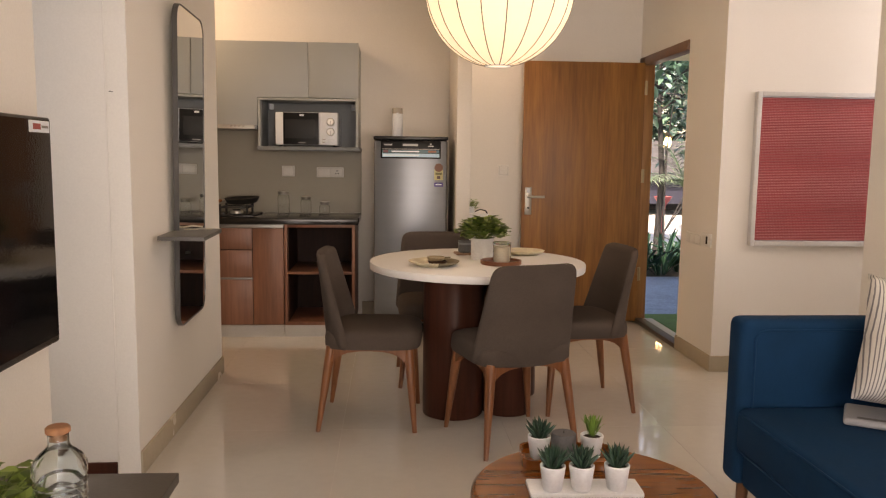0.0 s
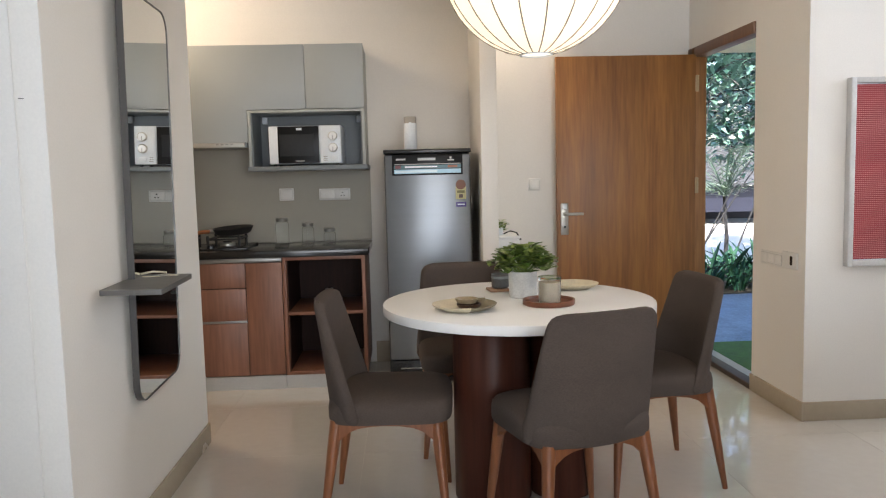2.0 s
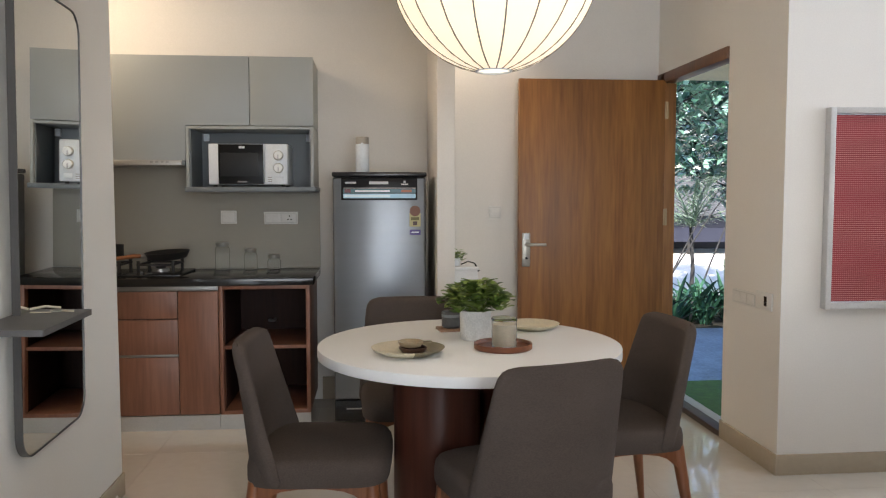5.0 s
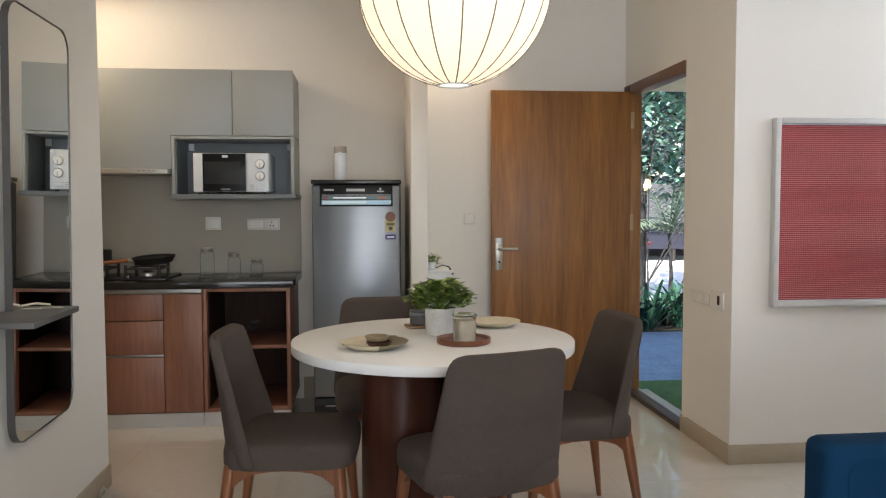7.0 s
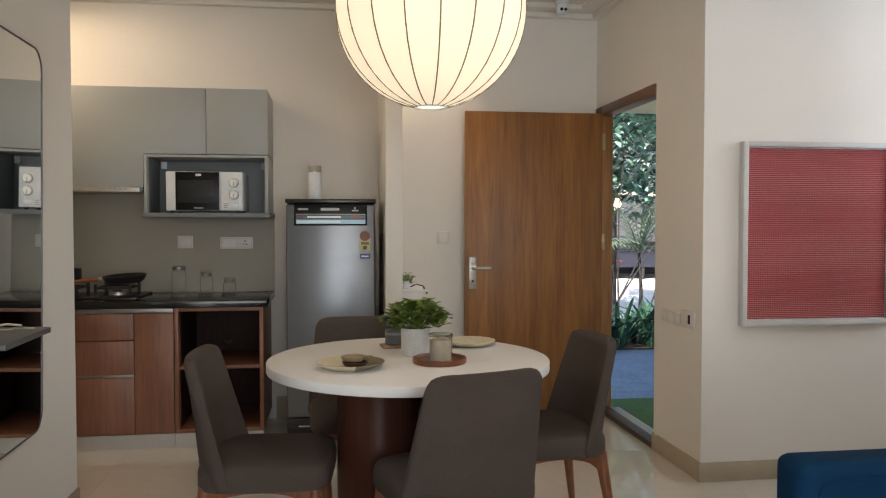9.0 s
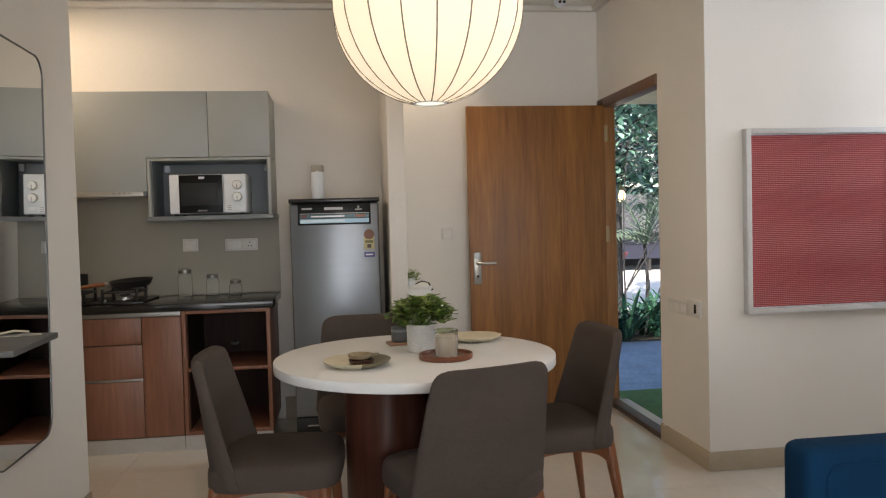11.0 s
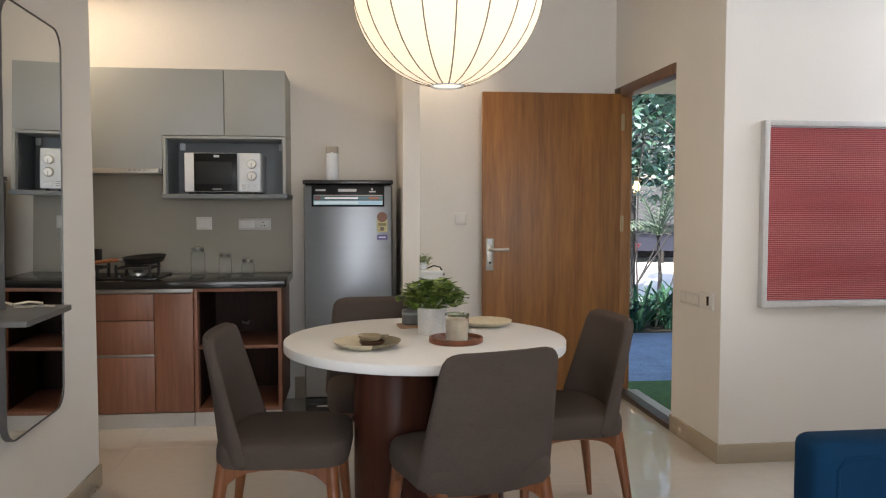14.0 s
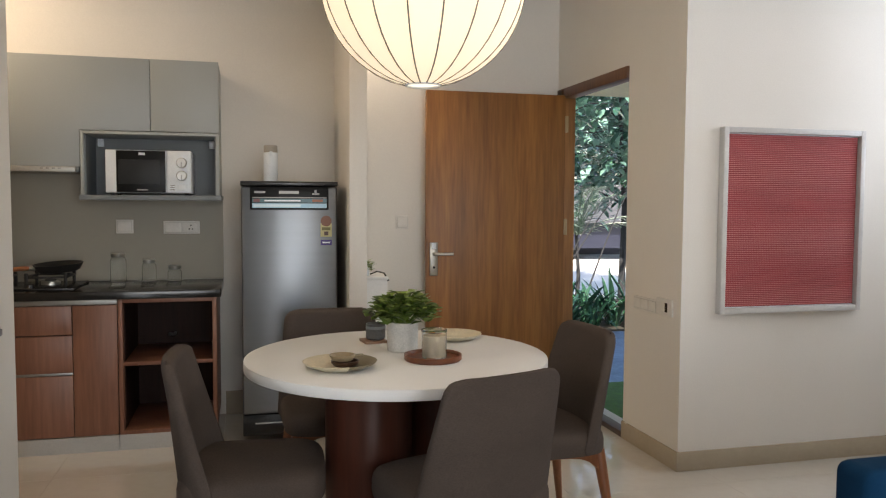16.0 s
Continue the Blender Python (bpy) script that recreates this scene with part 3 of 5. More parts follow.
# ---- kitchen ----
def kitchen():
    front = 0.96
    c = thing("base_cabinet", "reddish wood kitchen drawer unit with grey grip strips", "cabinet")
    part("body", box(-0.43, 0.252, front + 0.02, 1.57, 0.085, 0.834), CAB_SHADE, c)
    for z0, z1 in ((0.09, 0.425), (0.442, 0.642), (0.648, 0.803)):
        part("drawer_front", box(-0.428, 0.024, front, front + 0.019, z0, z1, 0.0015), CAB_WOOD, c)
    part("door", box(0.028, 0.250, front, front + 0.019, 0.09, 0.803, 0.0015), CAB_WOOD, c)
    part("grip_strip", box(-0.428, 0.250, front + 0.004, front + 0.02, 0.806, 0.832, 0.002), ALU, c)
    part("grip_strip", box(-0.428, 0.024, front + 0.006, front + 0.02, 0.426, 0.441, 0.002), ALU, c)
    part("plinth", box(-0.43, 0.252, front - 0.003, front + 0.014, 0, 0.085), PLINTH, c)
    o = thing("open_shelf_unit", "open reddish wood kitchen shelf unit with shade-coloured inside", "cabinet")
    part("side_panel", box(0.255, 0.277, front, 1.57, 0.085, 0.834, 0.001), CAB_WOOD, o)
    part("side_panel", box(0.748, 0.770, front, 1.57, 0.085, 0.834, 0.001), CAB_WOOD, o)
    part("top_panel", box(0.277, 0.748, front, 1.57, 0.812, 0.834, 0.001), CAB_WOOD, o)
    part("bottom_panel", box(0.277, 0.748, front, 1.57, 0.085, 0.107, 0.001), CAB_WOOD, o)
    part("shelf", box(0.277, 0.748, front + 0.02, 1.55, 0.462, 0.482, 0.001), CAB_WOOD, o)
    part("pipe_end", tube([(0.50, 1.548, 0.545), (0.50, 1.50, 0.545), (0.47, 1.47, 0.552)], 0.009, 10), CHROME, o, "short steel pipe end at the back")
    # dark back and thin linings stand for the shade deep in the shelf
    part("back_panel", box(0.277, 0.748, 1.55, 1.562, 0.107, 0.812), CAB_SHADE, o)
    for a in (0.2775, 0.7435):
        part("lining", box(a, a + 0.004, front + 0.05, 1.55, 0.108, 0.811), CAB_SHADE, o)
    part("lining", box(0.282, 0.743, front + 0.05, 1.55, 0.807, 0.811), CAB_SHADE, o)
    part("plinth", box(0.255, 0.770, front - 0.003, front + 0.014, 0, 0.085), PLINTH, o)
    s = thing("corner_cabinet", "reddish wood kitchen base cabinet", "cabinet")
    part("body", box(-1.355, -0.434, front + 0.02, 1.57, 0.085, 0.834), CAB_SHADE, s)
    for a, b in ((-1.353, -0.896), (-0.892, -0.436)):
        part("door", box(a, b, front, front + 0.019, 0.09, 0.803, 0.0015), CAB_WOOD, s)
    part("plinth", box(-1.355, -0.434, front - 0.003, front + 0.014, 0, 0.085), PLINTH, s)
    w = tagged(new("worktop", mesh_of("worktop", box(-1.355, 0.795, 0.935, 1.572, 0.835, 0.879, 0.003), GRANITE)), "dark polished granite kitchen worktop", "worktop")
    tagged(new("splashback", mesh_of("splashback", prism([(-1.355, 0.880), (0.795, 0.880), (0.795, 1.37), (0.037, 1.37), (0.037, 1.559), (-1.355, 1.559)], 1.574, BACK - 0.001, "y"), SPLASH)), "glossy grey-beige glass kitchen splashback", "splashback", kind="structure")

    u = thing("wall_cabinet", "pale grey kitchen wall cabinet over the hob", "cabinet")
    uf = 1.173
    part("body", box(-1.1, 0.788, uf + 0.02, BACK, 1.765, 2.160), GREY_LAM, u)
    part("hood_body", box(-1.1, 0.036, uf + 0.02, BACK, 1.56, 1.765), GREY_LAM, u)
    part("door", prism([(-0.60, 1.558), (0.040, 1.558), (0.040, 1.762), (0.413, 1.762), (0.413, 2.167), (-0.60, 2.167)], uf, uf + 0.019, "y", 0.001), GREY_LAM, u)
    part("door", box(0.418, 0.788, uf, uf + 0.019, 1.762, 2.167, 0.001), GREY_LAM, u)
    part("door", box(-1.1, -0.604, uf, uf + 0.019, 1.56, 2.168, 0.001), GREY_LAM, u)
    n = thing("microwave_niche", "open slate-grey wall niche holding the microwave", "shelf")
    part("side_panel", box(0.043, 0.061, uf, BACK, 1.40, 1.758, 0.001), GREY_LAM, n)
    part("side_panel", box(0.770, 0.788, uf, BACK, 1.40, 1.758, 0.001), GREY_LAM, n)
    part("top_panel", box(0.061, 0.770, uf, BACK, 1.742, 1.758, 0.001), GREY_LAM, n)
    part("bottom_shelf", box(0.038, 0.798, uf - 0.022, BACK, 1.371, 1.40, 0.002), SLATE_LAM, n, "dark grey projecting bottom shelf")
    part("back_panel", box(0.061, 0.770, 1.50, 1.515, 1.40, 1.742), SLATE_LAM, n)
    part("lining", box(0.0615, 0.069, uf + 0.02, 1.50, 1.401, 1.742), SLATE_LAM, n)
    part("lining", box(0.762, 0.7695, uf + 0.02, 1.50, 1.401, 1.742), SLATE_LAM, n)
    for x in (0.10, 0.735):
        part("bracket", box(x - 0.016, x + 0.016, 1.47, 1.50, 1.69, 1.735, 0.003), PLASTIC, n, "white corner bracket")
    h = thing("range_hood", "slim steel slide-out range hood", "hood")
    part("slide", box(-0.56, 0.020, uf - 0.012, 1.50, 1.526, 1.557, 0.003), HOOD_METAL, h)
    part("end_cap", box(0.0205, 0.036, uf - 0.006, 1.50, 1.526, 1.557, 0.003), SLATE_LAM, h)
    for i in range(4):
        part("button", box(-0.16 + 0.03 * i, -0.143 + 0.03 * i, uf - 0.0145, uf - 0.012, 1.541, 1.550, 0.001), ALU, h)


def microwave():
    m = thing("microwave", "white microwave oven with black door and two dials", "microwave", pose(0.402, 1.185, 1.4005))
    part("housing", box(-0.231, 0.231, 0.0, 0.32, 0.012, 0.255, 0.006), PLASTIC, m)
    for x in (-0.2, 0.2):
        for y in (0.03, 0.28):
            part("foot", lathe([(0, 0), (0.012, 0), (0.012, 0.013), (0, 0.013)], 12, (x, y, 0)), BLACK, m)
    part("door", box(-0.229, 0.094, -0.016, 0.0, 0.014, 0.253, 0.004), PLASTIC, m)
    d = part("door_glass", box(-0.172, 0.090, -0.020, -0.0165, 0.016, 0.251, 0.002), OVEN_BLACK, m, "black glass door")
    part("window", box(-0.160, 0.060, -0.0225, -0.0205, 0.062, 0.200, 0.001), OVEN_GLASS, d)
    part("maker_mark", box(-0.052, -0.018, -0.0215, -0.0202, 0.226, 0.240), PLASTIC, d)
    part("maker_mark", box(-0.062, -0.006, -0.0215, -0.0202, 0.026, 0.034), ALU, d)
    p = part("control_panel", box(0.096, 0.229, -0.014, 0.0, 0.014, 0.253, 0.004), PLASTIC, m)
    for z in (0.186, 0.112):
        k = part("dial", lathe([(0, -0.024), (0.024, -0.024), (0.0285, -0.018), (0.030, 0), (0, 0)], 28), DIAL, p, "silver dial")
        k.matrix_local = pose(0.178, -0.014, z, -90)
        part("pointer", box(-0.003, 0.003, -0.004, 0.022, -0.026, -0.0242, 0.0006), ALU, k)
        ring = part("dial_ring", lathe([(0.030, -0.003), (0.037, -0.003), (0.037, 0), (0.030, 0)], 28), PLASTIC, p)
        ring.matrix_local = pose(0.178, -0.014, z, -90)
    part("release_button", box(0.155, 0.205, -0.018, -0.014, 0.028, 0.058, 0.002), PLASTIC, p)
    for i in range(3):
        part("printed_bar", box(0.115, 0.140, -0.0148, -0.0141, 0.030 + 0.012 * i, 0.034 + 0.012 * i), ALU, p)


def fridge():
    f = thing("refrigerator", "single-door silver refrigerator with black top panel", "refrigerator", pose(1.1765, 0.945, 0))
    w = 0.2715
    part("cabinet", box(-w + 0.006, w - 0.006, 0.065, 0.50, 0.03, 1.452, 0.012), FRIDGE_SIDE, f, "dark grey body")
    d = part("door", box(-w + 0.004, w - 0.004, 0.0, 0.058, 0.158, 1.452, 0.012, 3), STEEL, f)
    part("top_cover", box(-w, w, -0.006, 0.50, 1.456, 1.482, 0.006), BLACK, f, "black top cover")
    part("base_drawer", box(-w + 0.004, w - 0.004, 0.012, 0.065, 0.03, 0.152, 0.006), BLACK, f, "black base drawer")
    part("base_strip", box(-0.20, 0.20, 0.008, 0.012, 0.098, 0.106, 0.001), CHROME, f)
    lab = part("header_panel", box(-0.219, 0.218, -0.006, 0.0, 1.322, 1.450, 0.003), OVEN_BLACK, d, "black header panel with printed strips")
    blue = plain("pale_blue_print", (0.34, 0.60, 0.76), 0.3)
    part("printed_strip", box(-0.207, 0.207, -0.0072, -0.0062, 1.332, 1.358), blue, lab)
    part("printed_strip", box(-0.20, 0.06, -0.0082, -0.0074, 1.338, 1.352), plain("ice_print", (0.64, 0.80, 0.87), 0.3), lab)
    part("printed_strip", box(-0.207, 0.207, -0.0072, -0.0062, 1.362, 1.384), plain("teal_print", (0.03, 0.10, 0.12), 0.3), lab)
    part("printed_bar", box(-0.14, 0.06, -0.0082, -0.0074, 1.369, 1.377), PLASTIC, lab)
    part("fruit_print", box(0.125, 0.185, -0.0082, -0.0074, 1.366, 1.381), plain("orange_print", (0.22, 0.075, 0.03), 0.4), lab)
    part("berry_print", box(-0.20, -0.165, -0.0082, -0.0074, 1.364, 1.383), plain("berry_print", (0.12, 0.03, 0.04), 0.4), lab)
    part("rule", box(-0.207, 0.207, -0.0072, -0.0062, 1.388, 1.392), ALU, lab)
    for a, b, z0, z1 in ((-0.195, -0.135, 1.415, 1.426), (-0.06, 0.05, 1.412, 1.428), (0.125, 0.165, 1.408, 1.416), (0.138, 0.15, 1.42, 1.433)):
        part("printed_bar", box(a, b, -0.0072, -0.0062, z0, z1), ALU, lab)
    e = part("energy_label", box(0.172, 0.236, -0.0015, 0.0, 1.168, 1.245), plain("yellow_label", (0.48, 0.42, 0.20), 0.5), d, "yellow energy label")
    part("label_dial", lathe([(0, 0), (0.031, 0), (0.031, 0.0012), (0, 0.0012)], 24), plain("label_red", (0.20, 0.085, 0.05), 0.5), e).matrix_local = pose(0.204, -0.0005, 1.258, 90)
    part("printed_bar", box(0.180, 0.228, -0.0025, -0.0015, 1.205, 1.222), plain("olive_print", (0.16, 0.14, 0.05), 0.5), e)
    part("printed_bar", box(0.192, 0.216, -0.0025, -0.0015, 1.176, 1.198), plain("dark_print", (0.10, 0.06, 0.05), 0.5), e)
    part("warranty_label", box(0.173, 0.236, -0.0015, 0.0, 1.120, 1.150), plain("violet_label", (0.06, 0.035, 0.20), 0.5), d, "small violet label")
    part("label_bar", box(0.182, 0.226, -0.0025, -0.0016, 1.131, 1.139), PLASTIC, d)
    b = thing("dispenser_bottle", "white dispenser bottle with grey cap on the fridge", "bottle", pose(1.078, 1.12, 1.482))
    part("bottle", lathe([(0, 0), (0.038, 0), (0.041, 0.004), (0.040, 0.165), (0.038, 0.17), (0, 0.17)], 28), PLASTIC, b)
    part("cap", lathe([(0, 0.17), (0.039, 0.17), (0.039, 0.208), (0.036, 0.212), (0, 0.212)], 28), plain("grey_cap", (0.36, 0.33, 0.29), 0.4), b)
    part("spout", box(-0.008, 0.008, -0.045, -0.03, 0.15, 0.175, 0.002), PLASTIC, b)


def plates():
    def switch(name, m, w, h, n, label):
        s = thing(name, label, "switch", m)
        part("plate", box(-w / 2, w / 2, -0.007, 0, -h / 2, h / 2, 0.003), SWITCH_WHITE, s)
        part("surround", box(-w / 2 + 0.008, w / 2 - 0.008, -0.009, -0.0072, -h / 2 + 0.008, h / 2 - 0.008, 0.0008), SWITCH_GREY, s)
        for i in range(n):
            step = (w - 0.02) / n
            cx = -w / 2 + 0.01 + step * (i + 0.5)
            part("rocker", box(cx - step / 2 + 0.0015, cx + step / 2 - 0.0015, -0.0125, -0.0092, -h / 2 + 0.011, h / 2 - 0.011, 0.0015), SWITCH_WHITE, s)
        return s

    switch("switch_plate", pose(0.212, 1.574, 1.210), 0.10, 0.085, 1, "white switch plate on the kitchen splashback")
    k = switch("socket_plate", pose(0.545, 1.574, 1.204), 0.215, 0.080, 2, "white kitchen switch and socket plate")
    for dx, dz in ((0.055, 0.012), (0.045, -0.010), (0.065, -0.010)):
        part("socket_hole", box(dx - 0.004, dx + 0.004, -0.0135, -0.0122, dz - 0.004, dz + 0.004), BLACK, k)
    switch("switch_plate", pose(1.95, BACK, 1.235), 0.088, 0.088, 1, "white switch plate in the entry niche")
    e = switch("switch_plate", pose(3.063, 0.305, 0.815, 0, 0, -90), 0.26, 0.075, 3, "white three-gang switch plate beside the entrance")
    f = thing("card_switch", "white key-card switch with a dark slot", "switch", pose(3.063, 0.098, 0.826, 0, 0, -90))
    part("plate", box(-0.078, 0.078, -0.011, 0, -0.044, 0.044, 0.003), SWITCH_WHITE, f)
    part("slot", box(0.012, 0.036, -0.013, -0.0112, -0.024, 0.024), BLACK, f, "dark card slot")


def hob():
    h = thing("gas_hob", "black glass gas hob with iron grates", "hob", pose(-0.30, 1.26, 0.879))
    part("glass_top", box(-0.32, 0.32, -0.21, 0.21, 0, 0.012, 0.003), BLACK, h)
    for cx in (-0.155, 0.155):
        b = part("burner", lathe([(0, 0.012), (0.05, 0.012), (0.05, 0.028), (0.035, 0.034), (0, 0.034)], 24, (cx, 0.02, 0)), CHROME, h, "steel burner ring")
        part("burner_cap", lathe([(0, 0.034), (0.03, 0.034), (0.028, 0.042), (0, 0.042)], 24, (cx, 0.02, 0)), BLACK_MATT, b)
        g = part("grate", box(cx - 0.11, cx - 0.09, -0.10, 0.14, 0.055, 0.066, 0.002), BLACK_MATT, h)
        part("grate_bar", box(cx + 0.09, cx + 0.11, -0.10, 0.14, 0.055, 0.066, 0.002), BLACK_MATT, g)
        part("grate_bar", box(cx - 0.089, cx + 0.089, -0.10, -0.085, 0.055, 0.066, 0.002), BLACK_MATT, g)
        part("grate_bar", box(cx - 0.089, cx + 0.089, 0.125, 0.14, 0.055, 0.066, 0.002), BLACK_MATT, g)
        for sx in (-0.10, 0.10):
            for sy in (-0.092, 0.132):
                part("grate_foot", box(cx + sx - 0.008, cx + sx + 0.008, sy - 0.008, sy + 0.008, 0.012, 0.085, 0.002), BLACK_MATT, h)
    for cx in (-0.09, 0.09):
        part("knob", lathe([(0, 0.012), (0.021, 0.012), (0.019, 0.030), (0, 0.030)], 20, (cx, -0.165, 0)), BLACK, h)
    p = thing("frying_pan", "black frying pan with a wooden handle on the hob", "pan", pose(-0.10, 1.27, 0.966, 3, -3, 0))
    part("bowl", lathe([(0, 0), (0.095, 0), (0.112, 0.008), (0.132, 0.045), (0.128, 0.046), (0.108, 0.012), (0.09, 0.005), (0, 0.005)], 40), BLACK_MATT, p)
    hd = part("handle", tube([(-0.12, -0.05, 0.032), (-0.17, -0.09, 0.038), (-0.27, -0.15, 0.036)], [0.010, 0.013, 0.011], 10), wood("handle_wood", (0.36, 0.13, 0.04), (0.24, 0.08, 0.025), 0.4, "x"), p, "orange-brown wooden handle")
    part("collar", tube([(-0.112, -0.045, 0.03), (-0.14, -0.066, 0.035)], 0.0145, 10), CHROME, hd)
    k = thing("saucepan", "black saucepan on the gas hob", "pan", pose(-0.455, 1.28, 0.965))
    part("pot_body", lathe([(0, 0), (0.085, 0), (0.092, 0.006), (0.092, 0.085), (0.096, 0.088), (0.088, 0.086), (0.086, 0.008), (0, 0.006)], 36), BLACK_MATT, k)
    part("pot_handle", tube([(-0.09, 0, 0.07), (-0.13, -0.01, 0.075), (-0.25, -0.03, 0.08)], 0.009, 8), BLACK_MATT, k)
    for x, r, hh in ((0.182, 0.046, 0.148), (0.358, 0.042, 0.110), (0.506, 0.042, 0.070)):
        j = thing("glass_jar", "clear glass storage jar with a steel lid", "jar", pose(x, 1.495, 0.8795), group="jars on the worktop")
        g = part("jar_body", lathe([(0, 0), (r - 0.004, 0), (r, 0.005), (r, hh - 0.02), (r - 0.010, hh), (r - 0.013, hh), (r - 0.003, hh - 0.021), (r - 0.003, 0.007), (0, 0.005)], 32), JAR_GLASS, j)
        g.visible_shadow = False
        part("lid", lathe([(0, hh), (r - 0.008, hh), (r - 0.006, hh + 0.003), (r - 0.006, hh + 0.021), (r - 0.010, hh + 0.024), (0, hh + 0.024)], 28), CHROME, j, "steel screw lid")


kitchen()
microwave()
fridge()
plates()
hob()


# ---- mirror, television and console ----
CREAM = plain("cream_tag", (0.62, 0.55, 0.42), 0.5)


def mirror():
    y0, y1, z0, z1 = -1.070, -0.485, 0.508, 2.02
    ymid, half = (y0 + y1) / 2, (y1 - y0) / 2
    m = thing("wall_mirror", "tall rounded mirror in a dark metal frame", "mirror", pose(0.0015, ymid, 0, 0, 0.85, 1.78))
    outer, inner = round_rect(-half, half, z0, z1, 0.085, 10), round_rect(0.005 - half, half - 0.005, z0 + 0.005, z1 - 0.005, 0.08, 10)
    bm = bmesh.new()
    rings = [[bm.verts.new((x, a, b)) for a, b in o] for x, o in ((0.0, outer), (0.024, outer), (0.024, inner), (0.018, inner))]
    n = len(outer)
    for p, q in zip(rings, rings[1:]):
        for i in range(n):
            bm.faces.new((p[i], p[(i + 1) % n], q[(i + 1) % n], q[i]))
    part("frame", bm, GUNMETAL, m)
    part("mirror_glass", prism(inner, 0.004, 0.021, "x"), MIRROR, m)
    part("ledge", prism(round_rect(0.001, 0.20, -1.345, -0.93, 0.006, 3), 0.958, 0.976, "z"), plain("ledge_metal", (0.13, 0.125, 0.12), 0.4, 0.2), m, "dark grey metal ledge").matrix_local = pose(-0.008, -ymid, 0)
    k = thing("key_ring", "pale keys on a ring lying on the mirror ledge", "keys", pose(0.135, -1.0, 0.976))
    part("ring", tube([(0.022 * math.cos(radians(a)), 0.022 * math.sin(radians(a)), 0.004) for a in range(0, 361, 20)], 0.002, 6), CHROME, k)
    part("key", box(-0.075, -0.012, -0.026, -0.019, 0.0005, 0.004, 0.001), CREAM, k)
    part("key", box(0.012, 0.05, -0.008, -0.001, 0.0005, 0.006, 0.001), CREAM, k)
    part("fob", tube([(-0.09, 0.01, 0.008), (-0.05, 0.03, 0.014), (0.0, 0.022, 0.010)], 0.004, 8), CREAM, k)


def television():
    t = thing("television", "black flat-screen television on the wall", "television", pose(0.12, -3.215, 1.13))
    part("wall_bracket", box(0.0005, 0.03, -0.2, 0.2, -0.15, 0.15, 0.003), BLACK, t)
    part("casing", box(0.03, 0.066, -0.483, 0.483, -0.283, 0.283, 0.006), BLACK, t)
    part("screen", box(0.0662, 0.068, -0.474, 0.474, -0.265, 0.275), SCREEN, t, "dark reflecting screen")
    st = part("sticker", box(0.0682, 0.069, 0.36, 0.468, 0.245, 0.273), PLASTIC, t, "white printed sticker")
    part("printed_bar", box(0.0692, 0.0696, 0.38, 0.42, 0.252, 0.266), plain("red_print", (0.35, 0.06, 0.05), 0.5), st)
    part("printed_bar", box(0.0692, 0.0696, 0.425, 0.46, 0.256, 0.262), ALU, st)
    c = thing("media_console", "dark grey-brown media console along the wall", "console")
    dk = mat("console_laminate", (0.075, 0.062, 0.055), 0.4, vary=0.06, scale=3, grain=120)
    part("top", box(0.122, 0.55, -4.70, -3.0, 0.575, 0.60, 0.002), dk, c)
    part("body", box(0.122, 0.52, -4.73, -3.08, 0.16, 0.572, 0.003), dk, c)
    for i in range(3):
        part("drawer_front", box(0.521, 0.537, -4.725 + 0.548 * i, -4.185 + 0.548 * i, 0.17, 0.56, 0.002), dk, c)
    for y in (-4.65, -3.16):
        for x in (0.17, 0.47):
            part("leg", tube([(x, y, 0.165), (x, y, 0)], [0.02, 0.013], 10), BLACK_MATT, c)
    b = thing("glass_bottle", "ribbed clear glass bottle with a cork", "bottle", pose(0.447, -3.38, 0.60))
    r = 0.046
    prof = [(0, 0), (r - 0.004, 0), (r, 0.006)]
    for i in range(12):
        prof += [(r, 0.012 + 0.012 * i), (r - 0.004, 0.018 + 0.012 * i)]
    prof += [(r, 0.160), (r, 0.178), (r - 0.008, 0.192), (0.022, 0.206), (0.018, 0.214), (0.018, 0.232), (0.015, 0.232), (0.015, 0.212), (r - 0.012, 0.188), (r - 0.005, 0.17), (r - 0.005, 0.008), (0, 0.006)]
    part("bottle_glass", lathe(prof, 36), glass("pale_bottle_glass", (0.90, 0.96, 0.97), rough=0.06, ior=1.3), b)
    part("cork", lathe([(0, 0.22), (0.0145, 0.22), (0.0145, 0.233), (0.021, 0.235), (0.021, 0.243), (0.018, 0.246), (0, 0.246)], 20), wood("cork_wood", (0.36, 0.16, 0.08), (0.26, 0.11, 0.05), 0.6), b, "turned wooden stopper")
    plant("potted_plant", "leafy green plant in a pot on the media console", pose(0.32, -3.39, 0.60), 0.05, 0.075, 0.10, 46, 0.055, 0.028, 7)


def leaf_mesh(bm, base, direction, length, width, droop=0.3, fold=0.25):
    """One leaf: a folded pointed blade of two rows of quads."""
    d = Vector(direction).normalized()
    side = d.cross(Vector((0, 0, 1)))
    side = side.normalized() if side.length > 0.05 else Vector((1, 0, 0))
    up = side.cross(d).normalized()
    rows = []
    for k, w in ((0, 0.15), (0.3, 0.9), (0.6, 1.0), (0.85, 0.55), (1, 0.03)):
        c = Vector(base) + d * length * k - Vector((0, 0, 1)) * droop * length * k * k
        off = side * width * 0.5 * w
        rows.append([bm.verts.new(c - off + up * fold * width * w * 0.5), bm.verts.new(c), bm.verts.new(c + off + up * fold * width * w * 0.5)])
    for a, b in zip(rows, rows[1:]):
        for i in (0, 1):
            bm.faces.new((a[i], a[i + 1], b[i + 1], b[i]))


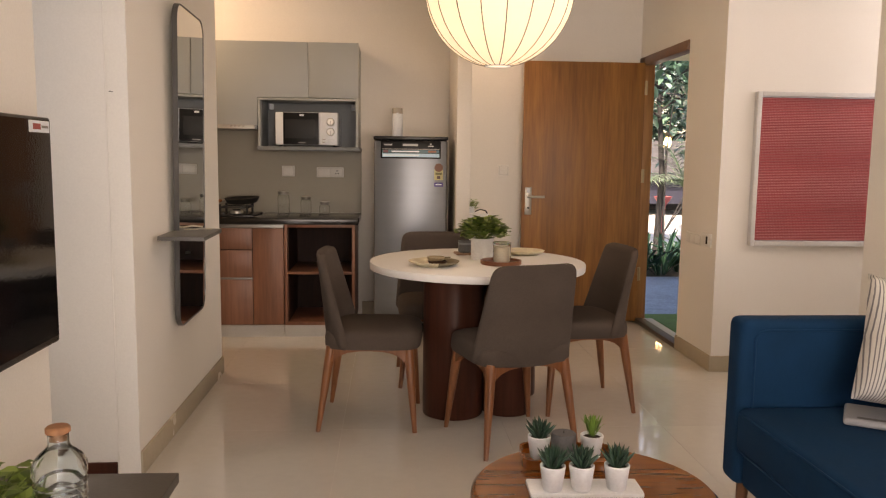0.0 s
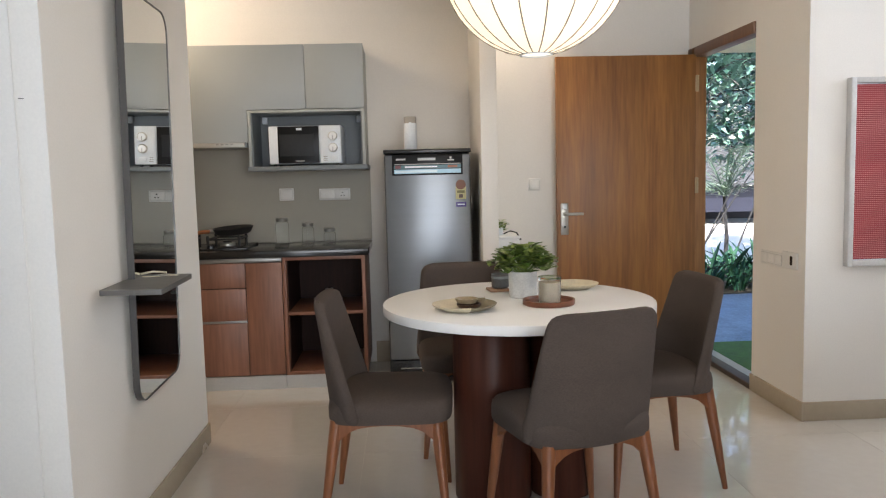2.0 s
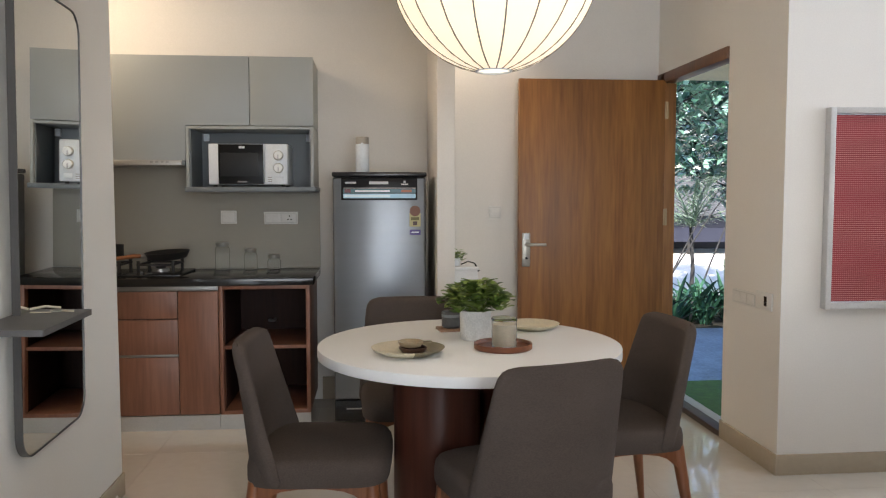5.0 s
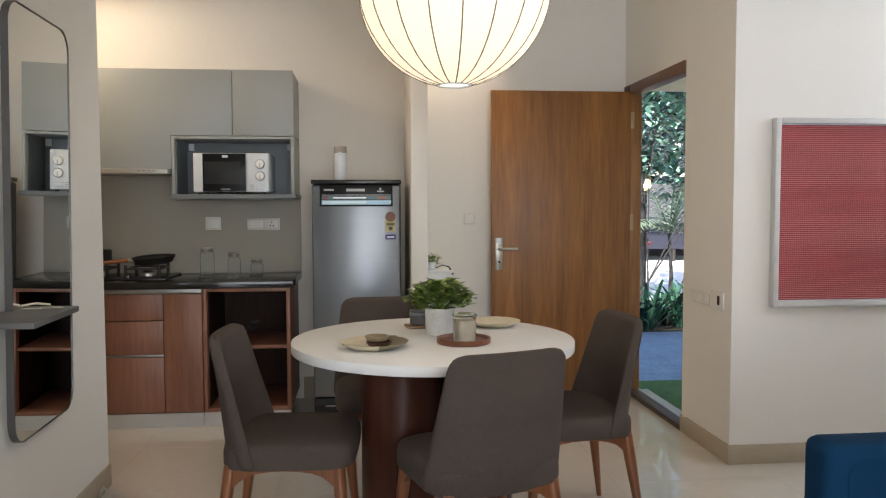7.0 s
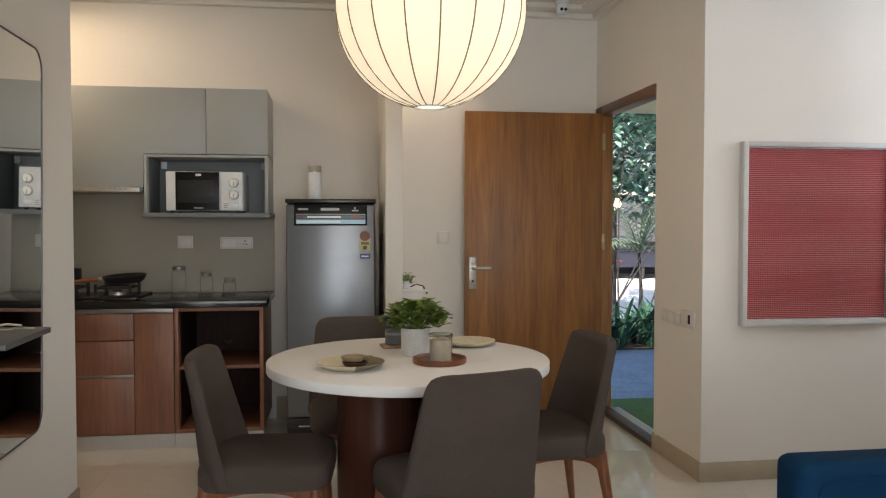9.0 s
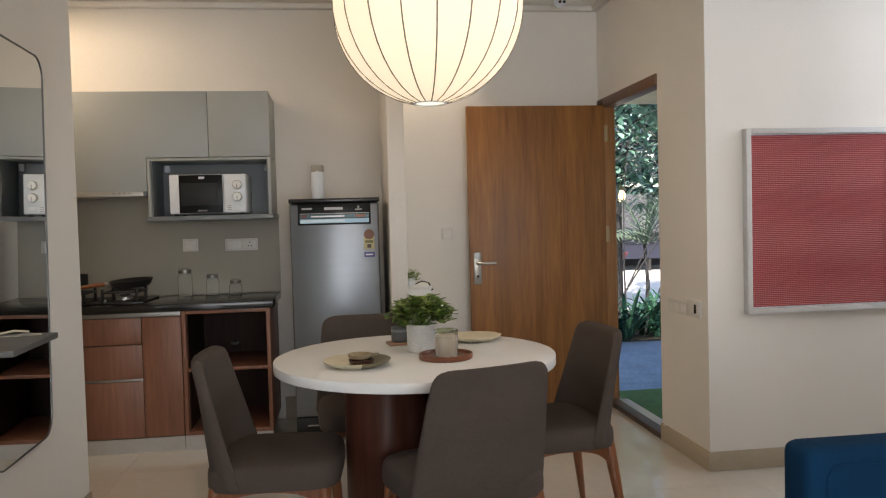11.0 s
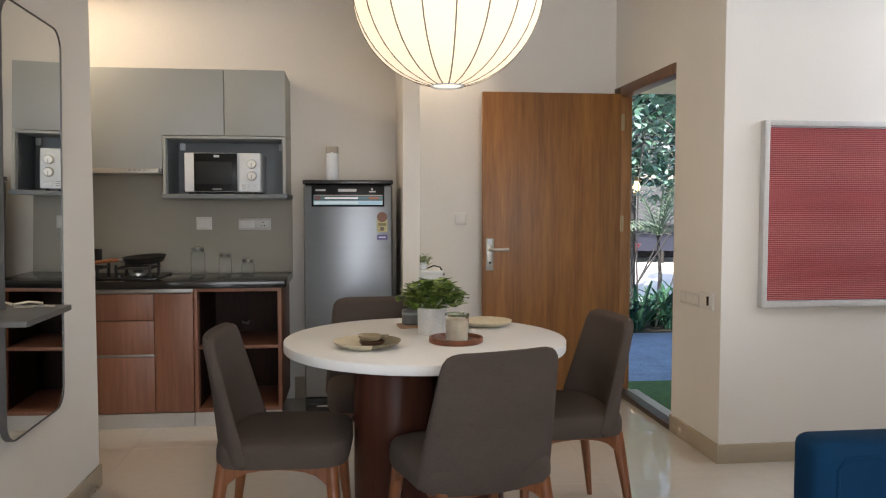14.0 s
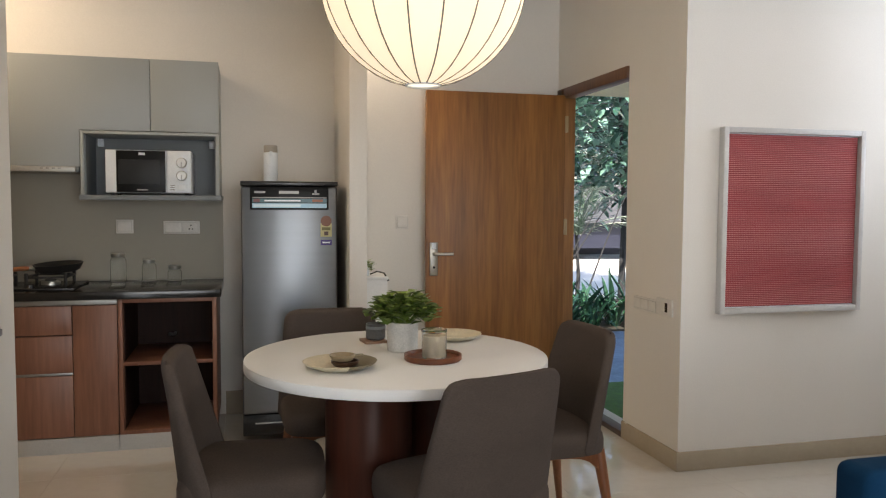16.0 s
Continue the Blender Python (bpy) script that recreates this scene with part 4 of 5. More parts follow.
def leaf_material(name, light, dark, rough=0.45):
    m = mat(name, light, rough, vary=0.1, scale=8, grain=60, bump=0.1)
    nt = m.node_tree
    b = nt.nodes["Principled BSDF"]
    g = nt.nodes.new("ShaderNodeNewGeometry")
    mx = nt.nodes.new("ShaderNodeMix")
    mx.data_type = "RGBA"
    mx.inputs[6].default_value, mx.inputs[7].default_value = (*dark, 1), (*light, 1)
    nt.links.new(g.outputs["Random Per Island"], mx.inputs[0])
    nt.links.new(mx.outputs[2], b.inputs["Base Color"])
    b.inputs["Transmission Weight"].default_value = 0.0
    b.inputs["Subsurface Weight"].default_value = 0.15
    b.inputs["Subsurface Radius"].default_value = (0.01, 0.02, 0.005)
    return m


LEAF = leaf_material("houseplant_leaf", (0.27, 0.37, 0.08), (0.06, 0.12, 0.022))
SUCC = leaf_material("succulent_leaf", (0.035, 0.085, 0.055), (0.012, 0.035, 0.026))
SUCC2 = leaf_material("bright_grass_leaf", (0.20, 0.36, 0.07), (0.08, 0.18, 0.03))
POT_GREY = mat("concrete_pot", (0.70, 0.69, 0.66), 0.75, vary=0.12, scale=14, grain=160, bump=0.3)
POT_WHITE = plain("white_ceramic", (0.79, 0.82, 0.85), 0.3)
SOIL = mat("potting_soil", (0.045, 0.03, 0.02), 0.95, vary=0.3, scale=60, grain=300, bump=0.8)


def pot_profile(r, h, t=0.006, taper=0.92):
    return [(0, 0), (r * taper - 0.003, 0), (r * taper, 0.003), (r, h - 0.002), (r - 0.002, h), (r - t, h), (r * taper - t, h * 0.75), (0, h * 0.75)]


def plant(name, label, m, r, h, spread, n, length, width, seed, pot=None, leaf=None, taper=0.96):
    rnd = random.Random(seed)
    p = thing(name, label, "plant", m)
    part("pot", lathe(pot_profile(r, h, 0.006, taper), 32), pot or POT_GREY, p)
    part("soil", lathe([(0, h * 0.86), (r - 0.008, h * 0.86), (r - 0.008, h * 0.88), (0, h * 0.9)], 20), SOIL, p)
    bm = bmesh.new()
    stems = bmesh.new()
    for i in range(n):
        a, k = rnd.uniform(0, 2 * math.pi), math.sqrt(rnd.random())
        tip = Vector((spread * k * math.cos(a), spread * k * math.sin(a), h + spread * (0.25 + 0.75 * (1 - k * k * 0.75)) * rnd.uniform(0.55, 1.0)))
        root = Vector((0.35 * r * math.cos(a) * k, 0.35 * r * math.sin(a) * k, h * 0.88))
        tube([root, root.lerp(tip, 0.6) + Vector((0, 0, 0.012)), tip], 0.0012, 4, stems)
        for j in range(4):
            b = a + rnd.uniform(-1.6, 1.6) + j * 1.57
            leaf_mesh(bm, tip - Vector((0, 0, 0.012 * j)), (math.cos(b), math.sin(b), rnd.uniform(0.1, 0.9)), length * rnd.uniform(0.6, 1.0), width * rnd.uniform(0.7, 1.0), 0.25)
    part("stems", stems, LEAF, p)
    part("leaves", bm, leaf or LEAF, p, "dense small green leaves", angle=60)
    return p


mirror()
television()


# ---- things on the dining table ----
def table_setting():
    z = 0.777
    beige = mat("beige_stoneware", (0.68, 0.60, 0.44), 0.4, vary=0.1, scale=20, grain=140, bump=0.1)
    tan = mat("tan_glaze", (0.33, 0.25, 0.15), 0.35, vary=0.12, scale=25, grain=140, bump=0.1)
    umber = mat("umber_glaze", (0.075, 0.036, 0.022), 0.3, vary=0.12, scale=25, grain=140, bump=0.1)
    olive = mat("olive_glaze", (0.19, 0.155, 0.09), 0.35, vary=0.12, scale=20, grain=140, bump=0.1)
    p = thing("dinner_plate", "two-tone beige and olive stoneware plate", "plate", pose(1.256, -0.795, z))
    prof = [(0, 0), (0.085, 0), (0.125, 0.018), (0.132, 0.026), (0.128, 0.027), (0.085, 0.008), (0, 0.007)]
    bm = lathe(prof, 48)
    pl = part("plate", bm, beige, p)
    pl.data.materials.append(olive)
    for f in pl.data.polygons:
        if f.center.x > 0.012:
            f.material_index = 1
    for dx, dz, rr in ((0.018, 0.007, 0.050), (0.010, 0.026, 0.046)):
        b = thing("small_bowl", "small dark brown glazed bowl on the plate" if dz < 0.02 else "small tan glazed bowl with a short handle", "bowl", pose(1.256 + dx, -0.795 + (0.0 if dz < 0.02 else 0.012), z + dz))
        part("bowl", lathe([(0, 0), (rr * 0.8, 0), (rr, 0.014), (rr, 0.019), (rr - 0.004, 0.019), (rr * 0.76, 0.006), (0, 0.005)], 32), umber if dz < 0.02 else tan, b)
        if dz > 0.02:
            part("lip", box(rr - 0.004, rr + 0.030, -0.007, 0.007, 0.013, 0.0185, 0.002), olive, b)
    p2 = thing("side_plate", "pale beige stoneware plate on the dining table", "plate", pose(1.808, -0.308, z))
    part("plate", lathe([(0, 0), (0.075, 0), (0.112, 0.018), (0.118, 0.025), (0.114, 0.026), (0.075, 0.008), (0, 0.007)], 48), beige, p2)
    t = thing("round_tray", "round reddish wooden tray under the jar", "tray", pose(1.612, -0.728, z))
    part("tray", lathe([(0, 0), (0.104, 0), (0.108, 0.004), (0.108, 0.022), (0.102, 0.022), (0.098, 0.010), (0, 0.010)], 56), wood("tray_wood", (0.24, 0.075, 0.028), (0.14, 0.042, 0.017), 0.35, "x", 60), t)
    j = thing("candle_jar", "cream candle in a clear lidded glass jar", "candle", pose(1.615, -0.735, z + 0.0105))
    part("wax", lathe([(0, 0.005), (0.043, 0.005), (0.043, 0.083), (0, 0.083)], 32), mat("cream_wax", (0.66, 0.58, 0.44), 0.6, vary=0.06, scale=30, grain=100, bump=0.1), j, "cream speckled wax")
    part("jar", lathe([(0, 0), (0.045, 0), (0.047, 0.003), (0.047, 0.096), (0.0445, 0.096), (0.0445, 0.004), (0, 0.003)], 36), GLASS, j)
    part("lid", lathe([(0, 0.0965), (0.049, 0.0965), (0.049, 0.104), (0.046, 0.107), (0, 0.107)], 36), GLASS, j)
    plant("potted_plant", "bushy green plant in a grey-white concrete pot", pose(1.537, -0.52, z), 0.063, 0.116, 0.125, 105, 0.056, 0.048, 3)
    c = thing("coaster", "square brown wooden coaster under the mug", "coaster", pose(1.452, -0.315, z, 0, 0, 8))
    part("coaster_board", box(-0.048, 0.048, -0.048, 0.048, 0, 0.012, 0.003), wood("coaster_wood", (0.33, 0.18, 0.10), (0.22, 0.11, 0.06), 0.4, "x"), c)
    u = thing("stoneware_mug", "dark grey glazed stoneware mug", "mug", pose(1.462, -0.315, z + 0.012))
    dark = mat("dark_glaze", (0.10, 0.10, 0.10), 0.35, vary=0.15, scale=20, grain=120, bump=0.1)
    part("mug", lathe([(0, 0), (0.034, 0), (0.041, 0.008), (0.041, 0.066), (0.038, 0.068), (0.037, 0.066), (0.036, 0.01), (0, 0.008)], 32), dark, u)
    part("glaze_band", lathe([(0.0412, 0.046), (0.0418, 0.048), (0.0418, 0.056), (0.0412, 0.058)], 32), plain("blue_grey_glaze", (0.20, 0.22, 0.23), 0.3), u)


table_setting()


# ---- sofa and coffee tables ----
def pad(x0, x1, y0, y1, z0, z1, r):
    return box(x0, x1, y0, y1, z0, z1, r, 4)


def sofa():
    s = thing("sofa", "navy blue fabric sofa with piped square arms", "sofa", pose(0.042, 0.0, -0.013))
    for y0, y1 in ((-2.13, -2.01), (-4.25, -4.13)):
        arm = part("arm", pad(2.235, 3.12, y0, y1, 0.17, 0.782, 0.03), NAVY, s)
        yy = y0 - 0.001 if y0 > -3 else y1 + 0.001
        loop = [(2.285 + 0.0, yy, 0.20), (2.285, yy, 0.715), (2.30, yy, 0.738), (2.325, yy, 0.745), (3.10, yy, 0.745)]
        part("piping", tube(loop, 0.005, 6), NAVY, arm)
    part("seat_base", pad(2.26, 3.0, -4.13, -2.13, 0.17, 0.33, 0.02), NAVY, s)
    for y0, y1 in ((-3.128, -2.132), (-4.128, -3.132)):
        cu = part("seat_cushion", pad(2.225, 2.98, y0, y1, 0.30, 0.472, 0.035), NAVY, s)
        for z in (0.318, 0.455):
            part("piping", tube([(2.229, y0 + 0.03, z), (2.226, y1 - 0.03, z)], 0.005, 6), NAVY, cu)
    part("back", pad(2.96, 3.14, -4.13, -2.13, 0.17, 0.80, 0.03), NAVY, s)
    for y in (-2.09, -4.17):
        for x in (2.29, 3.06):
            part("leg", tube([(x, y, 0.185), (x - 0.01 * (1 if x < 2.5 else -1), y, 0.013)], [0.024, 0.015], 10), FRAME_WOOD, s)
    # pillow: puffed square with stripes
    stripe = mat("striped_cotton", (0.72, 0.69, 0.65), 0.9, vary=0.05, scale=4, grain=300, bump=0.4)
    nt = stripe.node_tree
    bs = nt.nodes["Principled BSDF"]
    co, wv = nt.nodes.new("ShaderNodeTexCoord"), nt.nodes.new("ShaderNodeTexWave")
    wv.bands_direction = "X"
    wv.inputs["Scale"].default_value, wv.inputs["Distortion"].default_value = 36.0, 0.6
    nt.links.new(co.outputs["Object"], wv.inputs["Vector"])
    st, mx = nt.nodes.new("ShaderNodeMapRange"), nt.nodes.new("ShaderNodeMix")
    st.inputs["From Min"].default_value, st.inputs["From Max"].default_value = 0.66, 0.84
    nt.links.new(wv.outputs["Fac"], st.inputs["Value"])
    mx.data_type = "RGBA"
    mx.inputs[7].default_value = (0.20, 0.20, 0.21, 1)
    old = bs.inputs["Base Color"].links[0].from_socket
    nt.links.new(st.outputs[0], mx.inputs[0])
    nt.links.new(old, mx.inputs[6])
    nt.links.new(mx.outputs[2], bs.inputs["Base Color"])
    p = thing("throw_pillow", "grey and white striped throw pillow on the sofa", "pillow", pose(2.84, -2.34, 0.708, 72, 10, -14))
    bm = bmesh.new()
    n = 20
    grids = []
    for sgn in (-1, 1):
        g = []
        for j in range(n + 1):
            row = []
            for i in range(n + 1):
                u, v = -1 + 2 * i / n, -1 + 2 * j / n
                puff = 0.11 * (max(0, 1 - u ** 4) * max(0, 1 - v ** 4)) ** 0.6
                pin = 1 - 0.07 * (1 - abs(u)) * (abs(v) ** 3)
                pin2 = 1 - 0.07 * (1 - abs(v)) * (abs(u) ** 3)
                row.append(bm.verts.new((0.24 * u * pin2, 0.215 * v * pin, sgn * puff + 0.006 * math.sin(7 * u + 3 * v))))
            g.append(row)
        grids.append(g)
    for g in grids:
        for j in range(n):
            for i in range(n):
                bm.faces.new((g[j][i], g[j][i + 1], g[j + 1][i + 1], g[j + 1][i]))
    bmesh.ops.remove_doubles(bm, verts=bm.verts[:], dist=0.0003)
    part("cover", bm, stripe, p, angle=80)
    cl = thing("folded_cloth", "folded pale grey printed cloth on the sofa seat", "cloth", pose(2.70, -2.33, 0.460, 0, 0, -32))
    part("cloth", box(-0.13, 0.13, -0.10, 0.10, 0, 0.024, 0.011, 4), mat("grey_cotton", (0.34, 0.35, 0.37), 0.9, vary=0.06, scale=12, grain=260, bump=0.5), cl)
    part("printed_bar", box(-0.09, 0.09, -0.080, -0.06, 0.0242, 0.0248), GUNMETAL, cl)


def coffee():
    for x, y, r, h, lab in ((1.577, -2.80, 0.33, 0.452, "round walnut coffee table with a rolled edge"), (1.62, -3.36, 0.29, 0.535, "taller round walnut side table nested beside another")):
        t = thing("coffee_table", lab, "table", pose(x, y, 0), group="round tables before the sofa")
        part("tabletop", lathe([(0, h - 0.055), (r - 0.02, h - 0.055), (r - 0.004, h - 0.045), (r, h - 0.028), (r - 0.003, h - 0.010), (r - 0.014, h), (r - 0.03, h - 0.002), (0, h - 0.002)], 72), TABLE_WOOD, t)
        for k in range(3):
            a = radians(30 + 120 * k)
            part("leg", tube([(0.72 * r * math.cos(a), 0.72 * r * math.sin(a), h - 0.05), (0.92 * r * math.cos(a), 0.92 * r * math.sin(a), 0)], [0.02, 0.012], 10), LEG_WOOD, t)


def succulent(m, seed, kind=0):
    rnd = random.Random(seed)
    p = thing("succulent", "spiky green succulent in a small white pot" if kind == 0 else "bright green grassy plant in a small white pot", "plant", m, group="succulents on the coffee table")
    r, h = 0.034, 0.068
    part("pot", lathe(pot_profile(r, h, 0.004, 0.74), 28), POT_WHITE, p)
    part("soil", lathe([(0, h * 0.85), (r - 0.005, h * 0.85), (r - 0.005, h * 0.88), (0, h * 0.9)], 18), SOIL, p)
    bm = bmesh.new()
    n = 30 if kind == 0 else 46
    for i in range(n):
        a = i * 2.4 + rnd.uniform(-0.2, 0.2)
        k = i / n
        el = radians(42 + 45 * k) if kind == 0 else radians(rnd.uniform(55, 88))
        ln = (0.056 - 0.010 * k) * rnd.uniform(0.85, 1.15) if kind == 0 else rnd.uniform(0.05, 0.08)
        base = Vector((0.010 * math.cos(a) * (1 - k), 0.010 * math.sin(a) * (1 - k), h * 0.9 + 0.012 * k))
        d = Vector((math.cos(a) * math.cos(el), math.sin(a) * math.cos(el), math.sin(el)))
        if kind == 0:
            tube([base, base + d * ln * 0.5, base + d * ln], [0.006, 0.0055, 0.0006], 5, bm)
        else:
            leaf_mesh(bm, base, d, ln, 0.006, 0.2)
    part("leaves", bm, SUCC if kind == 0 else SUCC2, p)


def coffee_things():
    z = 0.451
    w = thing("wooden_tray", "rounded wooden tray holding small pots", "tray", pose(TRAY1[0], TRAY1[1], z, 0, 0, TRAY1[2]))
    part("tray_board", prism(round_rect(-0.135, 0.135, -0.075, 0.075, 0.035), 0, 0.012, "z"), TABLE_WOOD, w)
    bm = bmesh.new()
    outer, inner = round_rect(-0.135, 0.135, -0.075, 0.075, 0.035), round_rect(-0.127, 0.127, -0.067, 0.067, 0.029)
    rings = [[bm.verts.new((a, b, zz)) for a, b in o] for zz, o in ((0.012, outer), (0.028, outer), (0.028, inner), (0.012, inner))]
    for p, q in zip(rings, rings[1:]):
        for i in range(len(outer)):
            bm.faces.new((p[i], p[(i + 1) % len(outer)], q[(i + 1) % len(outer)], q[i]))
    part("tray_rim", bm, TABLE_WOOD, w)
    v = thing("ceramic_tray", "white rectangular ceramic tray with three pots", "tray", pose(TRAY2[0], TRAY2[1], z, 0, 0, TRAY2[2]))
    part("tray_board", prism(round_rect(-0.15, 0.15, -0.05, 0.05, 0.008), 0, 0.012, "z", 0.002), POT_WHITE, v)
    for x, y, kind in POTS:
        if kind == 2:
            c = thing("pillar_candle", "dark grey pillar candle on the wooden tray", "candle", pose(x, y, z + 0.0125))
            part("wax", lathe([(0, 0), (0.034, 0), (0.036, 0.003), (0.036, 0.078), (0.033, 0.082), (0, 0.080)], 28), mat("grey_wax", (0.11, 0.11, 0.115), 0.7, vary=0.1, scale=40, grain=150, bump=0.3), c)
            part("wick", tube([(0, 0, 0.079), (0, 0, 0.088)], 0.001, 5), BLACK, c)
        else:
            succulent(pose(x, y, z + 0.0125), int(x * 1000), kind)


sofa()
coffee()
TRAY1, TRAY2 = (1.55, -2.595, -4), (1.55, -2.80, -2)
POTS = ((1.466, -2.60, 0), (1.533, -2.62, 2), (1.621, -2.60, 1), (1.460, -2.82, 0), (1.537, -2.82, 0), (1.631, -2.82, 0))
coffee_things()


# ---- entry niche and ceiling ----
def niche():
    c = thing("entry_cabinet", "plain white cabinet in the entry niche", "cabinet")
    part("body", box(1.602, 1.785, 1.215, 1.57, 0.03, 0.885, 0.003), WHITE_TRIM, c)
    part("top", box(1.602, 1.79, 1.205, 1.572, 0.886, 0.905, 0.003), WHITE_TRIM, c)
    part("plinth", box(1.602, 1.775, 1.23, 1.57, 0, 0.03), GUNMETAL, c)
    plant("potted_plant", "small green plant in a white pot on the entry cabinet", pose(1.655, 1.33, 0.905), 0.035, 0.05, 0.055, 18, 0.05, 0.022, 5, POT_WHITE)
    t = thing("dry_twig", "thin dry twig lying on the entry cabinet", "twig")
    part("twig", tube([(1.69, 1.30, 0.915), (1.73, 1.27, 0.935), (1.77, 1.25, 0.925), (1.795, 1.24, 0.875)], [0.004, 0.004, 0.005, 0.009], 6), BLACK_MATT, t)
    k = thing("security_camera", "white dome security camera on the ceiling", "camera", pose(2.73, 1.35, H))
    part("base", lathe([(0, 0), (0.045, 0), (0.047, -0.02), (0.03, -0.03), (0, -0.03)], 28), PLASTIC, k)
    part("ball", lathe([(0.0, -0.105), (0.02, -0.101), (0.036, -0.088), (0.043, -0.066), (0.04, -0.045), (0.03, -0.028), (0, -0.025)], 28), PLASTIC, k)
    for dx in (-0.014, 0.014):
        part("lens", lathe([(0, 0), (0.010, 0), (0.010, 0.008), (0, 0.008)], 16), BLACK, k).matrix_local = pose(dx, -0.040, -0.075, 105)


niche()

# ---- outdoors, seen through the entrance ----
GRASS = mat("artificial_turf", (0.055, 0.135, 0.022), 0.9, vary=0.25, scale=20, grain=300, bump=0.9)
PATH_STONE = mat("blue_grey_stone", (0.19, 0.27, 0.37), 0.5, vary=0.2, scale=5, grain=40, bump=0.5)
SOILBED = mat("garden_soil", (0.03, 0.028, 0.02), 0.95, vary=0.3, scale=6, grain=60, bump=0.8)
CONCRETE = mat("pale_concrete", (0.72, 0.72, 0.70), 0.8, vary=0.1, scale=0.7, grain=20, bump=0.3)
STRAP = leaf_material("strap_leaf", (0.030, 0.092, 0.056), (0.006, 0.028, 0.022), 0.25)
TREE_LEAF = leaf_material("tree_leaf", (0.19, 0.36, 0.30), (0.010, 0.05, 0.036), 0.18)
PALM = leaf_material("palm_leaf", (0.24, 0.31, 0.25), (0.07, 0.14, 0.10), 0.35)
BARK = mat("bark", (0.028, 0.030, 0.034), 0.9, vary=0.25, scale=12, grain=60, bump=0.8)


def grounds():
    bm = bmesh.new()
    s = 400
    vs = [bm.verts.new(p) for p in ((-s, -s, -0.25), (s, -s, -0.25), (s, s, -0.25), (-s, s, -0.25))]
    bm.faces.new(vs)
    tagged(new("ground", mesh_of("ground", bm, SOILBED)), "dark planted garden ground", "ground", kind="structure")
    setting("turf", box(3.205, 8, 0.12, 2.15, -0.24, -0.075), GRASS, "green artificial turf beside the entrance")
    setting("pavement", box(3.0, 9, 2.16, 4.55, -0.24, -0.09, 0.01), PATH_STONE, "blue-grey stone garden path")
    setting("bed", box(-2, 14, 4.57, 7.4, -0.24, -0.10, 0.02), SOILBED, "dark soil planting bed")
    setting("road", box(-30, 60, 7.6, 34, -0.24, -0.12), CONCRETE, "pale sunlit concrete road")
    # cream is raised to hold the warm light falling on the porch ceiling
    setting("porch_ceiling", box(3.157, 5.6, 0.12, 2.35, 2.24, 2.42), mat("porch_cream_lit", (0.93, 0.82, 0.58), 0.8), "cream porch ceiling over the entrance, warm light put into its colour")
    setting("wall_outer_north", box(-1.7, 3.155, BACK + 0.21, BACK + 0.3, -0.2, 3.05), PAINT, "plain outer wall of the house")


def strap_plants():
    rnd = random.Random(11)
    for k in range(15):
        x, y = 3.6 + 0.27 * k + rnd.uniform(-0.1, 0.1), rnd.uniform(4.62, 5.3)
        p = thing("strap_leaf_plant", "clump of dark green strap-leaved garden plants", "plant", pose(x, y, -0.101), group="strap-leaved plants in the bed")
        bm = bmesh.new()
        for i in range(26):
            a = rnd.uniform(0, 2 * math.pi)
            el = radians(rnd.uniform(48, 86))
            ln, w = rnd.uniform(0.6, 1.1), rnd.uniform(0.045, 0.075)
            d = Vector((math.cos(a) * math.cos(el), math.sin(a) * math.cos(el), math.sin(el)))
            leaf_mesh(bm, (0.06 * math.cos(a), 0.06 * math.sin(a), 0), d, ln, w, rnd.uniform(0.2, 0.75), 0.4)
        part("leaves", bm, STRAP, p)


def tree(x, y, h, spread, n, seed, size, low):
    rnd = random.Random(seed)
    t = thing("garden_tree", "slender broad-leaved garden tree with glossy leaves", "tree", pose(x, y, -0.101), group="garden trees")
    tips = []
    bm = tube([(0, 0, 0), (0.05, 0.03, h * 0.3), (-0.04, 0.06, h * 0.6), (0.02, 0, h * 0.92)], [0.055, 0.045, 0.03, 0.012], 8)
    part("trunk", bm, BARK, t)
    for i in range(16):
        z = h * rnd.uniform(low, 0.9)
        a = rnd.uniform(0, 2 * math.pi)
        ln = spread * rnd.uniform(0.5, 1.0)
        pts = [Vector((0, 0.03, z))]
        for k in (0.35, 0.7, 1.0):
            pts.append(Vector((ln * k * math.cos(a), ln * k * math.sin(a), z + ln * 0.55 * k - 0.25 * ln * k * k + rnd.uniform(-0.05, 0.05))))
        part("limb", tube(pts, [0.018, 0.013, 0.009, 0.004], 6), BARK, t)
        for k in range(10):
            q = rnd.uniform(0.25, 1.0)
            j = min(2, int(q * 3))
            tips.append(pts[j].lerp(pts[j + 1], q * 3 - j if q < 1 else 1))
    cr = bmesh.new()
    for i in range(n):
        c = rnd.choice(tips) + Vector((rnd.gauss(0, 0.22), rnd.gauss(0, 0.22), rnd.gauss(0, 0.20)))
        a = rnd.uniform(0, 2 * math.pi)
        leaf_mesh(cr, c, (math.cos(a), math.sin(a), rnd.uniform(-0.7, 0.5)), size * rnd.uniform(0.6, 1.1), size * 0.45 * rnd.uniform(0.7, 1.1), 0.3)
    part("crown", cr, TREE_LEAF, t)


